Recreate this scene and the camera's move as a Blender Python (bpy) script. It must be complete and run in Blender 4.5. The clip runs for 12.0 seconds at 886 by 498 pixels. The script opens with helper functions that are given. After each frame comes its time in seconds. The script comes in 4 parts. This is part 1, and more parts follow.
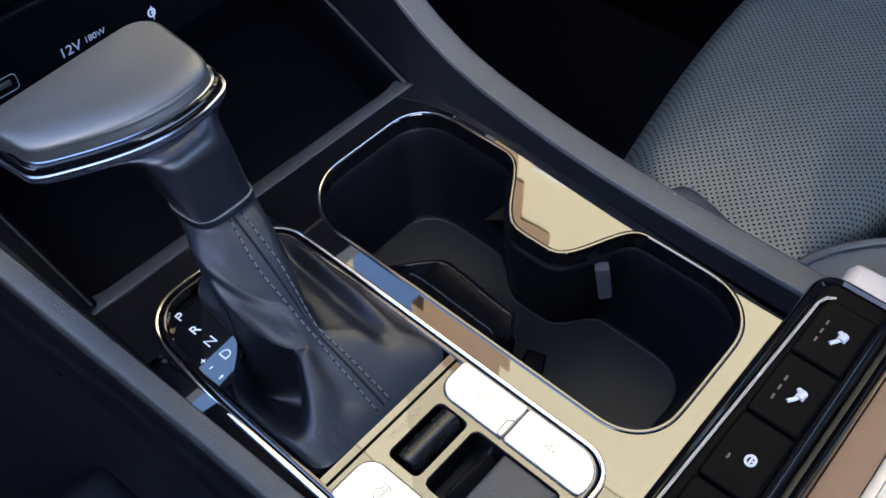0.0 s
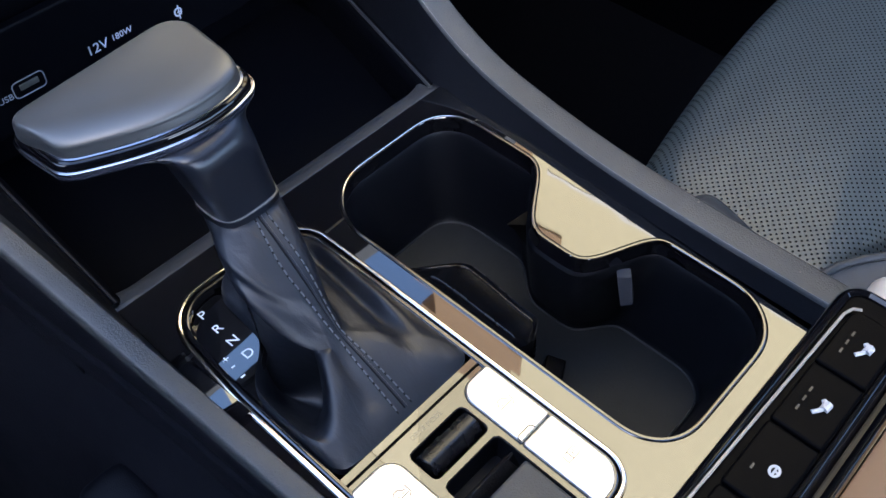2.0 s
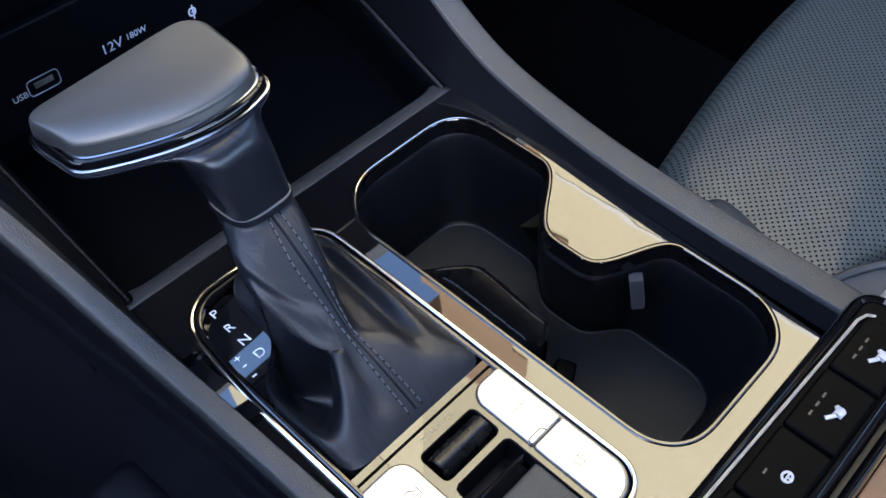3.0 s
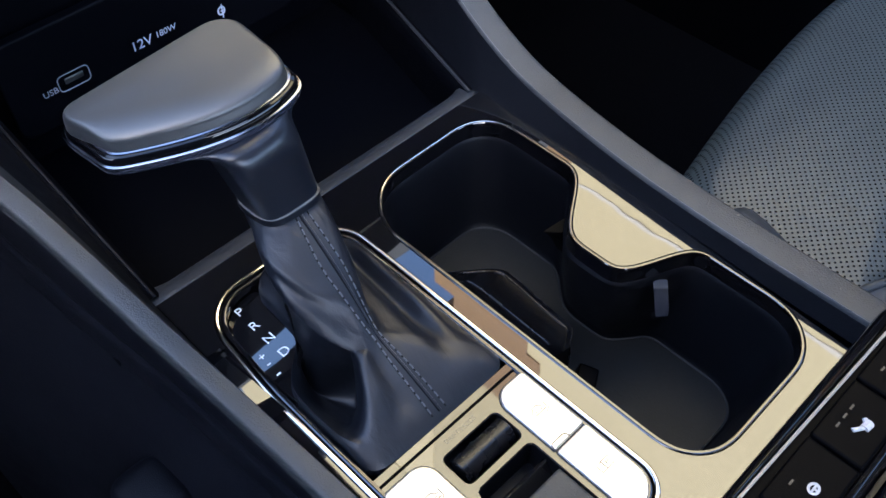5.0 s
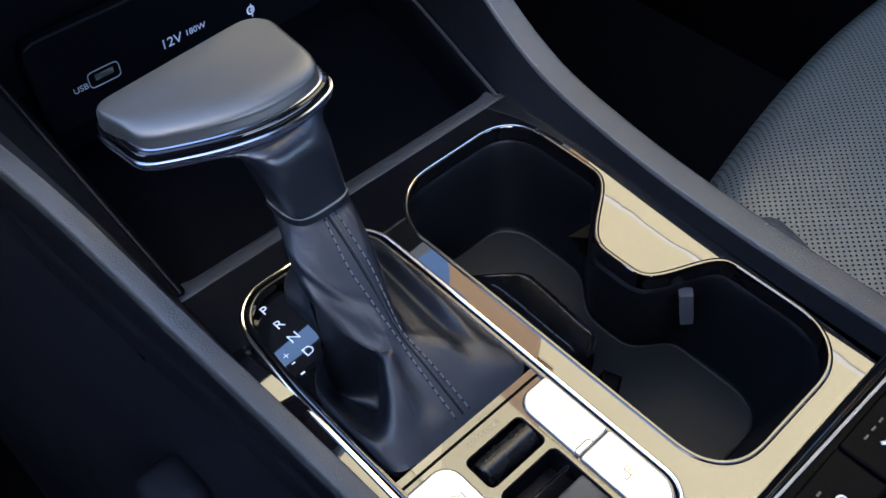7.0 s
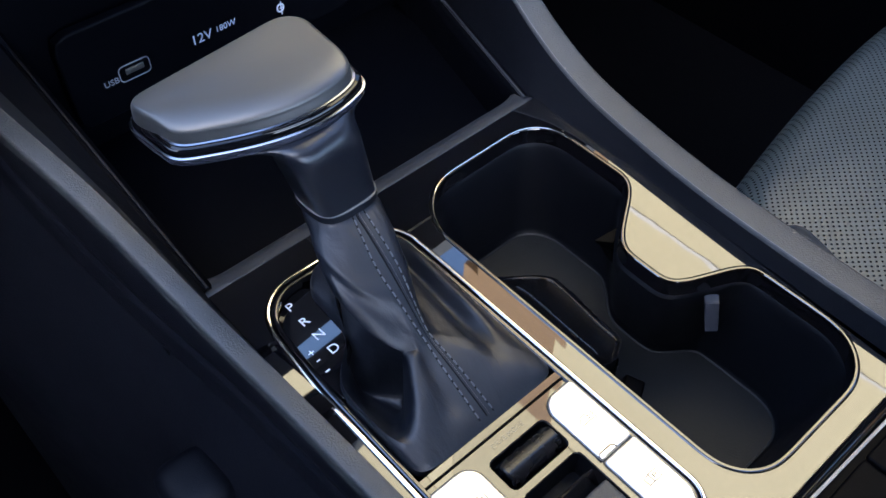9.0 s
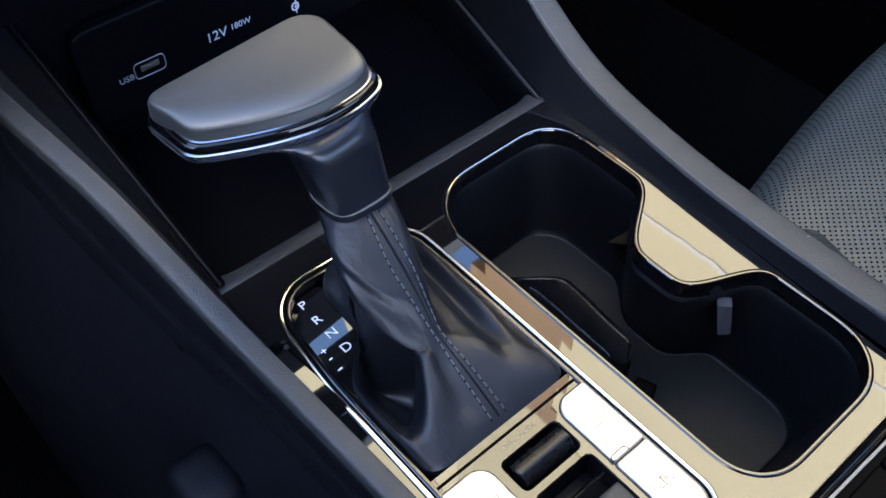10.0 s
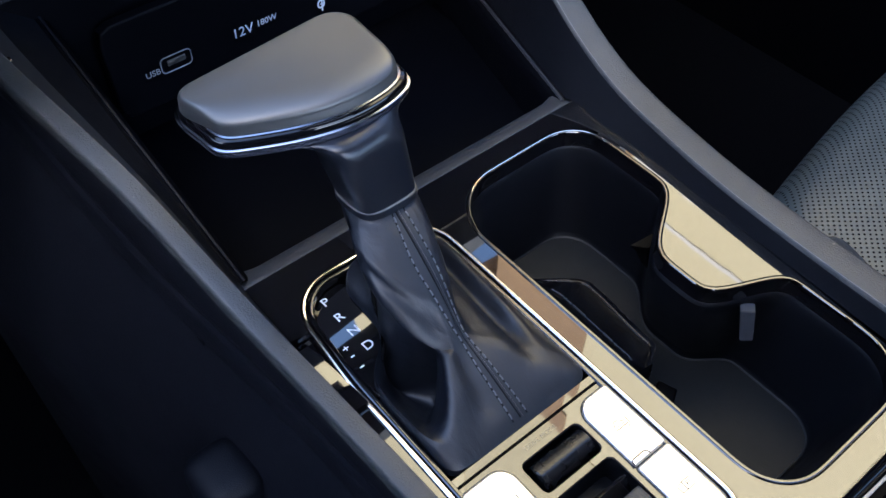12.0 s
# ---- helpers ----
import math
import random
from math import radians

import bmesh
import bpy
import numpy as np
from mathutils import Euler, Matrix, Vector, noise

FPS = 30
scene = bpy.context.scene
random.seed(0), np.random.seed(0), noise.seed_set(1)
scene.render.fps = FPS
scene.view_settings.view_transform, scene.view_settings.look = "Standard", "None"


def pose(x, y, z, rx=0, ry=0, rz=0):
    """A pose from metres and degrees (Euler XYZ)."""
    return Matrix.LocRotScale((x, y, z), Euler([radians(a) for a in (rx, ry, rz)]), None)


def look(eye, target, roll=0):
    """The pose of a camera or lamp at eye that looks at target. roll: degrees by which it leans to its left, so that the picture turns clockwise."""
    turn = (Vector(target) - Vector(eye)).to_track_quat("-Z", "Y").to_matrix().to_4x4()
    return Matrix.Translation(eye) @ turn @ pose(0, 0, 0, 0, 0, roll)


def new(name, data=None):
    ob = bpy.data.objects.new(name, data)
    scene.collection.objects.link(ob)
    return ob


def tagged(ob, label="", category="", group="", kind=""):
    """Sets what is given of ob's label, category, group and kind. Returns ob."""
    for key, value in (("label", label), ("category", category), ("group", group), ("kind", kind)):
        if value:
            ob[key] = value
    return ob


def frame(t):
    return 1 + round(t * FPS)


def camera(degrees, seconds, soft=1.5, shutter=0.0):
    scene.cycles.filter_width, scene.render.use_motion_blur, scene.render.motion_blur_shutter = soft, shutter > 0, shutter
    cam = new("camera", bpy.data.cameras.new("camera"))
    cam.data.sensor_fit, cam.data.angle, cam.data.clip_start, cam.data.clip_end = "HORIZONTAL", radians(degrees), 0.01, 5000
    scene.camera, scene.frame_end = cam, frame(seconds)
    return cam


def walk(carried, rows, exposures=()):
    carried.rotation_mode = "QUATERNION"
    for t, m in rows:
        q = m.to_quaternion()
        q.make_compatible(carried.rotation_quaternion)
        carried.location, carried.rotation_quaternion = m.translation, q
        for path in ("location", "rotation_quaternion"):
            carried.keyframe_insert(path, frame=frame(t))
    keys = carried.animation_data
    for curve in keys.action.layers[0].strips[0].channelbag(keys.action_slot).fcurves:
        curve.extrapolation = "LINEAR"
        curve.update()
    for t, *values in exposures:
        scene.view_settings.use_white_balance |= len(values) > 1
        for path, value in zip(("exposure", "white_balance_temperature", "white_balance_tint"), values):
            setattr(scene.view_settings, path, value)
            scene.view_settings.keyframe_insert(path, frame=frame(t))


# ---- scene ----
cam = camera(52.0, 12.0)
# seconds, eye (cm), yaw, pitch, roll (degrees)
ROWS = [
    (0.0, -18.006, -26.989, 33.146, -48.396, -50.213, -0.172),
    (0.5, -18.094, -26.901, 33.147, -48.094, -50.157, -0.133),
    (1.0, -18.165, -26.801, 33.145, -47.804, -50.118, -0.088),
    (1.5, -18.247, -26.702, 33.172, -47.529, -50.092, -0.037),
    (2.0, -18.341, -26.615, 33.185, -47.223, -50.033, 0.012),
    (2.5, -18.437, -26.527, 33.182, -46.904, -49.967, 0.073),
    (3.0, -18.540, -26.443, 33.178, -46.593, -49.891, 0.139),
    (5.0, -18.920, -26.086, 33.192, -45.220, -49.714, 0.319),
    (5.5, -19.013, -25.994, 33.180, -44.888, -49.656, 0.366),
    (6.0, -19.114, -25.902, 33.186, -44.560, -49.612, 0.410),
    (6.5, -19.215, -25.815, 33.186, -44.216, -49.559, 0.467),
    (7.0, -19.319, -25.723, 33.166, -43.850, -49.512, 0.519),
    (9.0, -19.737, -25.363, 33.194, -42.449, -49.479, 0.750),
    (9.5, -19.852, -25.276, 33.200, -42.111, -49.478, 0.821),
    (10.0, -19.965, -25.185, 33.187, -41.768, -49.472, 0.894),
    (10.5, -20.081, -25.087, 33.173, -41.468, -49.471, 0.987),
    (11.0, -20.204, -25.007, 33.184, -41.171, -49.472, 1.072),
    (11.5, -20.313, -24.927, 33.175, -40.881, -49.470, 1.139),
    (12.0, -20.389, -24.850, 33.159, -40.641, -49.470, 1.200),
]
EXPOSURE = 3.38
walk(cam, [(t, pose(x / 100, y / 100, z / 100, 90 + pitch, 0, yaw) @ pose(0, 0, 0, 0, 0, roll)) for t, x, y, z, yaw, pitch, roll in ROWS],
     exposures=[(0.0, EXPOSURE, 5590, 10), (12.0, EXPOSURE, 5590, 10)])

# ---- light: clear sky, sun behind on the driver's side, kept off the console by the roof ----
SUN_DIR = Vector((-0.60, -0.45, 0.66)).normalized()
world = bpy.data.worlds.new("sky")
scene.world = world
world.use_nodes = True
wn = world.node_tree.nodes
sky = wn.new("ShaderNodeTexSky")
sky.sky_type, sky.sun_disc = "NISHITA", False
sky.dust_density = 2.5
sky.sun_elevation = math.asin(SUN_DIR.z)
sky.sun_rotation = math.atan2(SUN_DIR.x, SUN_DIR.y)
world.node_tree.links.new(sky.outputs[0], wn["Background"].inputs[0])
wn["Background"].inputs[1].default_value = 0.15
sun = new("sun", bpy.data.lights.new("sun", "SUN"))
sun.data.energy, sun.data.angle, sun.data.color = 4.5, radians(0.5), (1.0, 0.95, 0.87)
sun.matrix_world = look(SUN_DIR * 30, (0, 0, 0))


# ---- materials ----
def material(name, colour, rough=0.5, metal=0.0, spread=0.12, scale=40.0, bump=0.0, bump_scale=400.0, ior=1.5, coat=0.0, coat_rough=0.05, rough_spread=0.08, spec=0.5, detail=6, bump_detail=3):
    m = bpy.data.materials.new(name)
    m.use_nodes = True
    t = m.node_tree
    b = t.nodes["Principled BSDF"]
    co = t.nodes.new("ShaderNodeTexCoord")
    n1 = t.nodes.new("ShaderNodeTexNoise")
    n1.inputs["Scale"].default_value, n1.inputs["Detail"].default_value = scale, detail
    t.links.new(co.outputs["Object"], n1.inputs["Vector"])
    ramp = t.nodes.new("ShaderNodeMix")
    ramp.data_type = "RGBA"
    ramp.inputs[6].default_value = (*[c * (1 - spread) for c in colour], 1)
    ramp.inputs[7].default_value = (*[min(1, c * (1 + spread)) for c in colour], 1)
    t.links.new(n1.outputs["Fac"], ramp.inputs[0])
    t.links.new(ramp.outputs[2], b.inputs["Base Color"])
    rr = t.nodes.new("ShaderNodeMapRange")
    rr.inputs[3].default_value, rr.inputs[4].default_value = max(0.0, rough - rough_spread), min(1, rough + rough_spread)
    n2 = t.nodes.new("ShaderNodeTexNoise")
    n2.inputs["Scale"].default_value, n2.inputs["Detail"].default_value = scale * 3.1, 4
    t.links.new(co.outputs["Object"], n2.inputs["Vector"])
    t.links.new(n2.outputs["Fac"], rr.inputs[0])
    t.links.new(rr.outputs[0], b.inputs["Roughness"])
    b.inputs["Metallic"].default_value, b.inputs["IOR"].default_value = metal, ior
    b.inputs["Specular IOR Level"].default_value = spec
    b.inputs["Coat Weight"].default_value, b.inputs["Coat Roughness"].default_value = coat, coat_rough
    if bump:
        n3 = t.nodes.new("ShaderNodeTexNoise")
        n3.inputs["Scale"].default_value, n3.inputs["Detail"].default_value = bump_scale, bump_detail
        t.links.new(co.outputs["Object"], n3.inputs["Vector"])
        bp = t.nodes.new("ShaderNodeBump")
        bp.inputs["Strength"].default_value, bp.inputs["Distance"].default_value = bump, 0.0004
        t.links.new(n3.outputs["Fac"], bp.inputs["Height"])
        t.links.new(bp.outputs[0], b.inputs["Normal"])
    return m


def leather(name, colour, rough, cell=900.0, strength=0.35, wrinkle=0.0):
    """Grained leather: cells of about a millimetre with fine creases."""
    m = material(name, colour, rough, spread=0.15, scale=30)
    t = m.node_tree
    b = t.nodes["Principled BSDF"]
    co = t.nodes.new("ShaderNodeTexCoord")
    v = t.nodes.new("ShaderNodeTexVoronoi")
    v.feature, v.inputs["Scale"].default_value = "DISTANCE_TO_EDGE", cell
    t.links.new(co.outputs["Object"], v.inputs["Vector"])
    bp = t.nodes.new("ShaderNodeBump")
    bp.inputs["Strength"].default_value, bp.inputs["Distance"].default_value = strength, 0.0002
    t.links.new(v.outputs["Distance"], bp.inputs["Height"])
    # soft wrinkles, a few millimetres across, stretched one way
    mp = t.nodes.new("ShaderNodeMapping")
    mp.inputs["Scale"].default_value = (1.0, 0.45, 0.6)
    mp.inputs["Rotation"].default_value = (0.3, 0.2, 0.7)
    t.links.new(co.outputs["Object"], mp.inputs["Vector"])
    wr = t.nodes.new("ShaderNodeTexNoise")
    wr.inputs["Scale"].default_value, wr.inputs["Detail"].default_value, wr.inputs["Distortion"].default_value = 170.0, 3, 0.6
    t.links.new(mp.outputs[0], wr.inputs["Vector"])
    bw = t.nodes.new("ShaderNodeBump")
    bw.inputs["Strength"].default_value, bw.inputs["Distance"].default_value = wrinkle, 0.0012
    t.links.new(wr.outputs["Fac"], bw.inputs["Height"])
    t.links.new(bw.outputs[0], bp.inputs["Normal"])
    t.links.new(bp.outputs[0], b.inputs["Normal"])
    return m


def perforated(name, colour, rough, pitch):
    """Leather pierced by staggered rows of small holes, pitch metres apart."""
    m = leather(name, colour, rough)
    t = m.node_tree
    b = t.nodes["Principled BSDF"]
    co = t.nodes.new("ShaderNodeTexCoord")
    total = None
    for shift in (0.0, 0.5):
        mp = t.nodes.new("ShaderNodeMapping")
        mp.inputs["Scale"].default_value = (1 / pitch, 1 / (pitch * 0.9), 0)
        mp.inputs["Location"].default_value = (shift, shift, 0)
        fr = t.nodes.new("ShaderNodeVectorMath")
        fr.operation = "FRACTION"
        sb = t.nodes.new("ShaderNodeVectorMath")
        sb.operation, sb.inputs[1].default_value = "SUBTRACT", (0.5, 0.5, 0)
        ln = t.nodes.new("ShaderNodeVectorMath")
        ln.operation = "LENGTH"
        t.links.new(co.outputs["Object"], mp.inputs["Vector"])
        t.links.new(mp.outputs[0], fr.inputs[0])
        t.links.new(fr.outputs[0], sb.inputs[0])
        t.links.new(sb.outputs[0], ln.inputs[0])
        if total is None:
            total = ln.outputs["Value"]
        else:
            mn = t.nodes.new("ShaderNodeMath")
            mn.operation = "MINIMUM"
            t.links.new(total, mn.inputs[0])
            t.links.new(ln.outputs["Value"], mn.inputs[1])
            total = mn.outputs[0]
    hole = t.nodes.new("ShaderNodeMapRange")
    hole.inputs[1].default_value, hole.inputs[2].default_value = 0.13, 0.19
    t.links.new(total, hole.inputs[0])
    mix = t.nodes.new("ShaderNodeMix")
    mix.data_type = "RGBA"
    mix.inputs[6].default_value = (0.005, 0.0055, 0.006, 1)
    old = b.inputs["Base Color"].links[0].from_socket
    t.links.new(hole.outputs[0], mix.inputs[0])
    t.links.new(old, mix.inputs[7])
    t.links.new(mix.outputs[2], b.inputs["Base Color"])
    gloss = t.nodes.new("ShaderNodeMath")
    gloss.operation, gloss.inputs[1].default_value = "MULTIPLY", 0.5
    t.links.new(hole.outputs[0], gloss.inputs[0])
    t.links.new(gloss.outputs[0], b.inputs["Specular IOR Level"])
    bp = t.nodes.new("ShaderNodeBump")
    bp.inputs["Strength"].default_value, bp.inputs["Distance"].default_value = 0.55, 0.0006
    t.links.new(hole.outputs[0], bp.inputs["Height"])
    bp2 = b.inputs["Normal"].links[0].from_node
    t.links.new(bp2.outputs[0], bp.inputs["Normal"])
    t.links.new(bp.outputs[0], b.inputs["Normal"])
    return m


def dusty(m, colour, scale, amount):
    """Sparse pale specks of dust over a material's colour."""
    t = m.node_tree
    b = t.nodes["Principled BSDF"]
    co = t.nodes.new("ShaderNodeTexCoord")
    v = t.nodes.new("ShaderNodeTexVoronoi")
    v.inputs["Scale"].default_value = scale
    t.links.new(co.outputs["Object"], v.inputs["Vector"])
    near = t.nodes.new("ShaderNodeMapRange")
    near.inputs[1].default_value, near.inputs[2].default_value, near.inputs[3].default_value, near.inputs[4].default_value = 0.06, 0.14, 1.0, 0.0
    t.links.new(v.outputs["Distance"], near.inputs[0])
    pick = t.nodes.new("ShaderNodeMath")
    pick.operation, pick.inputs[1].default_value = "LESS_THAN", amount
    split = t.nodes.new("ShaderNodeSeparateColor")
    t.links.new(v.outputs["Color"], split.inputs[0])
    t.links.new(split.outputs[0], pick.inputs[0])
    both = t.nodes.new("ShaderNodeMath")
    both.operation = "MULTIPLY"
    t.links.new(near.outputs[0], both.inputs[0])
    t.links.new(pick.outputs[0], both.inputs[1])
    mix = t.nodes.new("ShaderNodeMix")
    mix.data_type = "RGBA"
    mix.inputs[7].default_value = (*colour, 1)
    t.links.new(b.inputs["Base Color"].links[0].from_socket, mix.inputs[6])
    t.links.new(both.outputs[0], mix.inputs[0])
    t.links.new(mix.outputs[2], b.inputs["Base Color"])
    return m


GLOSS = material("piano_black", (0.004, 0.004, 0.005), 0.02, spread=0.2, rough_spread=0.005, ior=1.8, bump=0.035, bump_scale=80, bump_detail=0)
PLASTIC = material("soft_black_plastic", (0.010, 0.011, 0.013), 0.42, bump=0.35, bump_scale=2200)
RAIL = dusty(material("rail_plastic", (0.034, 0.036, 0.038), 0.50, bump=0.8, bump_scale=1100, scale=25, spread=0.25), (0.13, 0.12, 0.10), 170, 0.10)
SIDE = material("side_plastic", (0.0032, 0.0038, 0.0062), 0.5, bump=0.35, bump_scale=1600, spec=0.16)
WELL = material("cup_well_plastic", (0.0031, 0.0035, 0.0051), 0.42, bump=0.3, bump_scale=1500, spec=0.15)
RUBBER = material("rubber_mat", (0.0108, 0.0103, 0.0092), 0.6, bump=0.3, bump_scale=900, spec=0.2)
CHROME_DARK = material("dark_chrome", (0.26, 0.27, 0.31), 0.16, metal=1.0, spread=0.05, rough_spread=0.03)
CHROME = material("chrome", (0.82, 0.75, 0.66), 0.10, metal=1.0, spread=0.05, rough_spread=0.03)
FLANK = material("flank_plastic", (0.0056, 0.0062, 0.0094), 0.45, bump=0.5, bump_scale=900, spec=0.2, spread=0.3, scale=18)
SILVER = material("silver_paint", (0.82, 0.78, 0.72), 0.38, metal=0.85, spread=0.03)
SATIN = material("satin_knob_skin", (0.0275, 0.0288, 0.030), 0.40, bump=0.05, bump_scale=2500, spread=0.04, scale=12, rough_spread=0.01, ior=1.7)
LIP = material("lip_plastic", (0.021, 0.023, 0.028), 0.5, bump=0.3, bump_scale=1800, spread=0.15)
NECK = material("neck_plastic", (0.0085, 0.010, 0.015), 0.29, spread=0.06, rough_spread=0.02, bump=0.05, bump_scale=2500)
NECK_METAL = material("dark_satin_metal", (0.11, 0.12, 0.17), 0.25, metal=0.8, spread=0.06, rough_spread=0.02)
LID = material("silver_grey_lid", (0.29, 0.28, 0.27), 0.35, metal=0.3, spread=0.05)
# Darker than black plastic: the recess's shade is put into this colour.
TRAY = material("shaded_tray_black", (0.0008, 0.0010, 0.0020), 0.6, bump=0.3, bump_scale=1200, spec=0.04)
ROLLER = material("roller_plastic", (0.005, 0.005, 0.006), 0.27, spec=0.35)
MATTE = material("matte_black_switch", (0.0012, 0.0012, 0.0016), 0.38, bump=0.2, bump_scale=1500, spec=0.025)
CLIP = material("grey_clip_plastic", (0.024, 0.027, 0.036), 0.5, spread=0.1)
RETAINER = material("gloss_retainer", (0.0018, 0.0020, 0.003), 0.2, spread=0.2, spec=0.2, rough_spread=0.06, scale=90)
MAT_EDGE = material("mat_edge_rubber", (0.022, 0.022, 0.021), 0.45, spread=0.2, spec=0.3)
# Brown mirrored in the lid's gloss, put in as base colour.
BROWN_REFLECTION = material("brown_reflection", (0.15, 0.092, 0.055), 0.4, spread=0.15, scale=60, spec=0.15)
SHELL = material("beige_shell", (0.34, 0.305, 0.275), 0.38, spread=0.05)
STRIP = material("pale_strip", (0.30, 0.27, 0.235), 0.3, spread=0.1)
RIM = material("rim_black", (0.003, 0.003, 0.004), 0.05, spread=0.1, rough_spread=0.01, ior=1.42)
LINE = material("grey_seam", (0.11, 0.112, 0.115), 0.6, spread=0.1)
FAINT = material("faint_print", (0.035, 0.033, 0.03), 0.1, spread=0.1, ior=1.75)
HEAT = material("heater_print", (0.42, 0.42, 0.44), 0.6, spread=0.05)
SILVER_DARK = material("brushed_strip", (0.42, 0.40, 0.36), 0.35, metal=0.9)
DIM = material("unlit_light", (0.02, 0.018, 0.016), 0.4)
PRINT_BLUE = material("pale_print", (0.62, 0.67, 0.80), 0.5, spread=0.03)
LEATHER = leather("black_leather", (0.0056, 0.0072, 0.0118), 0.44, 1100, 0.26, 0.36)
LEATHER.node_tree.nodes["Principled BSDF"].inputs["Specular IOR Level"].default_value = 0.44
SEAT = leather("seat_leather", (0.030, 0.033, 0.037), 0.42)
SEAT_HOLES = perforated("perforated_seat_leather", (0.041, 0.051, 0.055), 0.37, 0.0048)
THREAD = material("grey_thread", (0.080, 0.086, 0.10), 0.7, spec=0.2)
SEAM = material("seam_shadow_leather", (0.0035, 0.004, 0.006), 0.7, spec=0.15)
WHITE = material("white_print", (0.80, 0.82, 0.86), 0.5, spread=0.03)
ICON = material("grey_icon", (0.035, 0.033, 0.032), 0.7, spread=0.03, spec=0.1)
GREY_PRINT = material("grey_print", (0.32, 0.33, 0.36), 0.5, spread=0.03)
CARPET = material("black_carpet", (0.0014, 0.0015, 0.0022), 0.9, bump=0.8, bump_scale=900, spec=0.05)
# Shade under the dashboard is put into this near-black as well.
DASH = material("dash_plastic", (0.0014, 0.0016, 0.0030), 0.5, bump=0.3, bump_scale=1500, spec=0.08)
HEADLINER = material("headliner_fabric", (0.10, 0.10, 0.10), 0.9, bump=0.4, bump_scale=900, spec=0.2)
FACADE = material("sandstone_render", (0.43, 0.355, 0.20), 0.85, scale=0.25, spread=0.06, detail=1)
QUOIN = material("brown_stone", (0.20, 0.118, 0.052), 0.85, scale=1.5, spread=0.15)
COURSE = material("grey_stone", (0.46, 0.42, 0.36), 0.85, scale=1.5, spread=0.1)
CONCRETE = material("pale_concrete", (0.34, 0.33, 0.31), 0.85, scale=0.8, spread=0.15, bump=0.4, bump_scale=60)
GLASS = bpy.data.materials.new("window_glass")
GLASS.use_nodes = True
_b = GLASS.node_tree.nodes["Principled BSDF"]
_b.inputs["Transmission Weight"].default_value, _b.inputs["Roughness"].default_value, _b.inputs["IOR"].default_value = 1.0, 0.0, 1.45
_b.inputs["Base Color"].default_value = (0.92, 0.95, 0.95, 1)


# ---- building blocks (lengths in centimetres, turned into metres on linking) ----
def thing(name, label, category, kind="", group="", at=(0, 0, 0)):
    ob = new(name)
    ob.location = [c / 100 for c in at]
    ob.empty_display_size = 0.01
    return tagged(ob, label, category, group, kind)


def part(name, bm, mat, parent=None, label="", smooth=True, at=None):
    """Links a bmesh in centimetres as one mesh object. Its own origin stays at the parent's unless at is given (cm)."""
    bmesh.ops.recalc_face_normals(bm, faces=bm.faces)
    bmesh.ops.scale(bm, vec=(0.01, 0.01, 0.01), verts=bm.verts)
    me = bpy.data.meshes.new(name)
    bm.to_mesh(me)
    bm.free()
    me.materials.append(mat)
    if smooth:
        for p in me.polygons:
            p.use_smooth = True
        me.set_sharp_from_angle(angle=radians(38))
    ob = new(name, me)
    ob.parent = parent
    if at:
        ob.location = [c / 100 for c in at]
    if label:
        ob["label"] = label
    return ob


def box(x0, x1, y0, y1, z0, z1, bevel=0.0, seg=2):
    bm = bmesh.new()
    bmesh.ops.create_cube(bm, size=1)
    bmesh.ops.scale(bm, vec=(x1 - x0, y1 - y0, z1 - z0), verts=bm.verts)
    bmesh.ops.translate(bm, vec=((x0 + x1) / 2, (y0 + y1) / 2, (z0 + z1) / 2), verts=bm.verts)
    if bevel:
        bmesh.ops.bevel(bm, geom=bm.edges[:], offset=bevel, segments=seg, profile=0.6, affect="EDGES")
    return bm


def join(*bms):
    out = bms[0]
    for other in bms[1:]:
        me = bpy.data.meshes.new("tmp")
        other.to_mesh(me)
        other.free()
        out.from_mesh(me)
        bpy.data.meshes.remove(me)
    return out


def loft(loops, closed=True, cap_first=False, cap_last=False):
    """A skin over loops of 3D points, all of one length."""
    bm = bmesh.new()
    rows = [[bm.verts.new(p) for p in loop] for loop in loops]
    n = len(rows[0])
    for a, b in zip(rows, rows[1:]):
        for i in range(n if closed else n - 1):
            bm.faces.new((a[i], a[(i + 1) % n], b[(i + 1) % n], b[i]))
    if cap_first:
        bm.faces.new(rows[0])
    if cap_last:
        bm.faces.new(rows[-1])
    return bm


def rounded(x0, x1, y0, y1, radii, n=10):
    """A rounded rectangle as 2D points, counter-clockwise from the rear right corner; radii for rear right, front right, front left, rear left."""
    pts = []
    for (cx, cy, r, a0) in ((x1, y0, radii[0], -90), (x1, y1, radii[1], 0), (x0, y1, radii[2], 90), (x0, y0, radii[3], 180)):
        ox = cx - r if cx == x1 else cx + r
        oy = cy - r if cy == y1 else cy + r
        for k in range(n + 1):
            a = radians(a0 + 90 * k / n)
            pts.append((ox + r * math.cos(a), oy + r * math.sin(a)))
    return pts


def spaced(pts, n):
    """n points at even steps along a closed 2D line."""
    p = np.array(pts + [pts[0]], float)
    s = np.r_[0, np.cumsum(np.linalg.norm(np.diff(p, axis=0), axis=1))]
    u = np.linspace(0, s[-1], n, endpoint=False)
    return [(float(np.interp(v, s, p[:, 0])), float(np.interp(v, s, p[:, 1]))) for v in u]


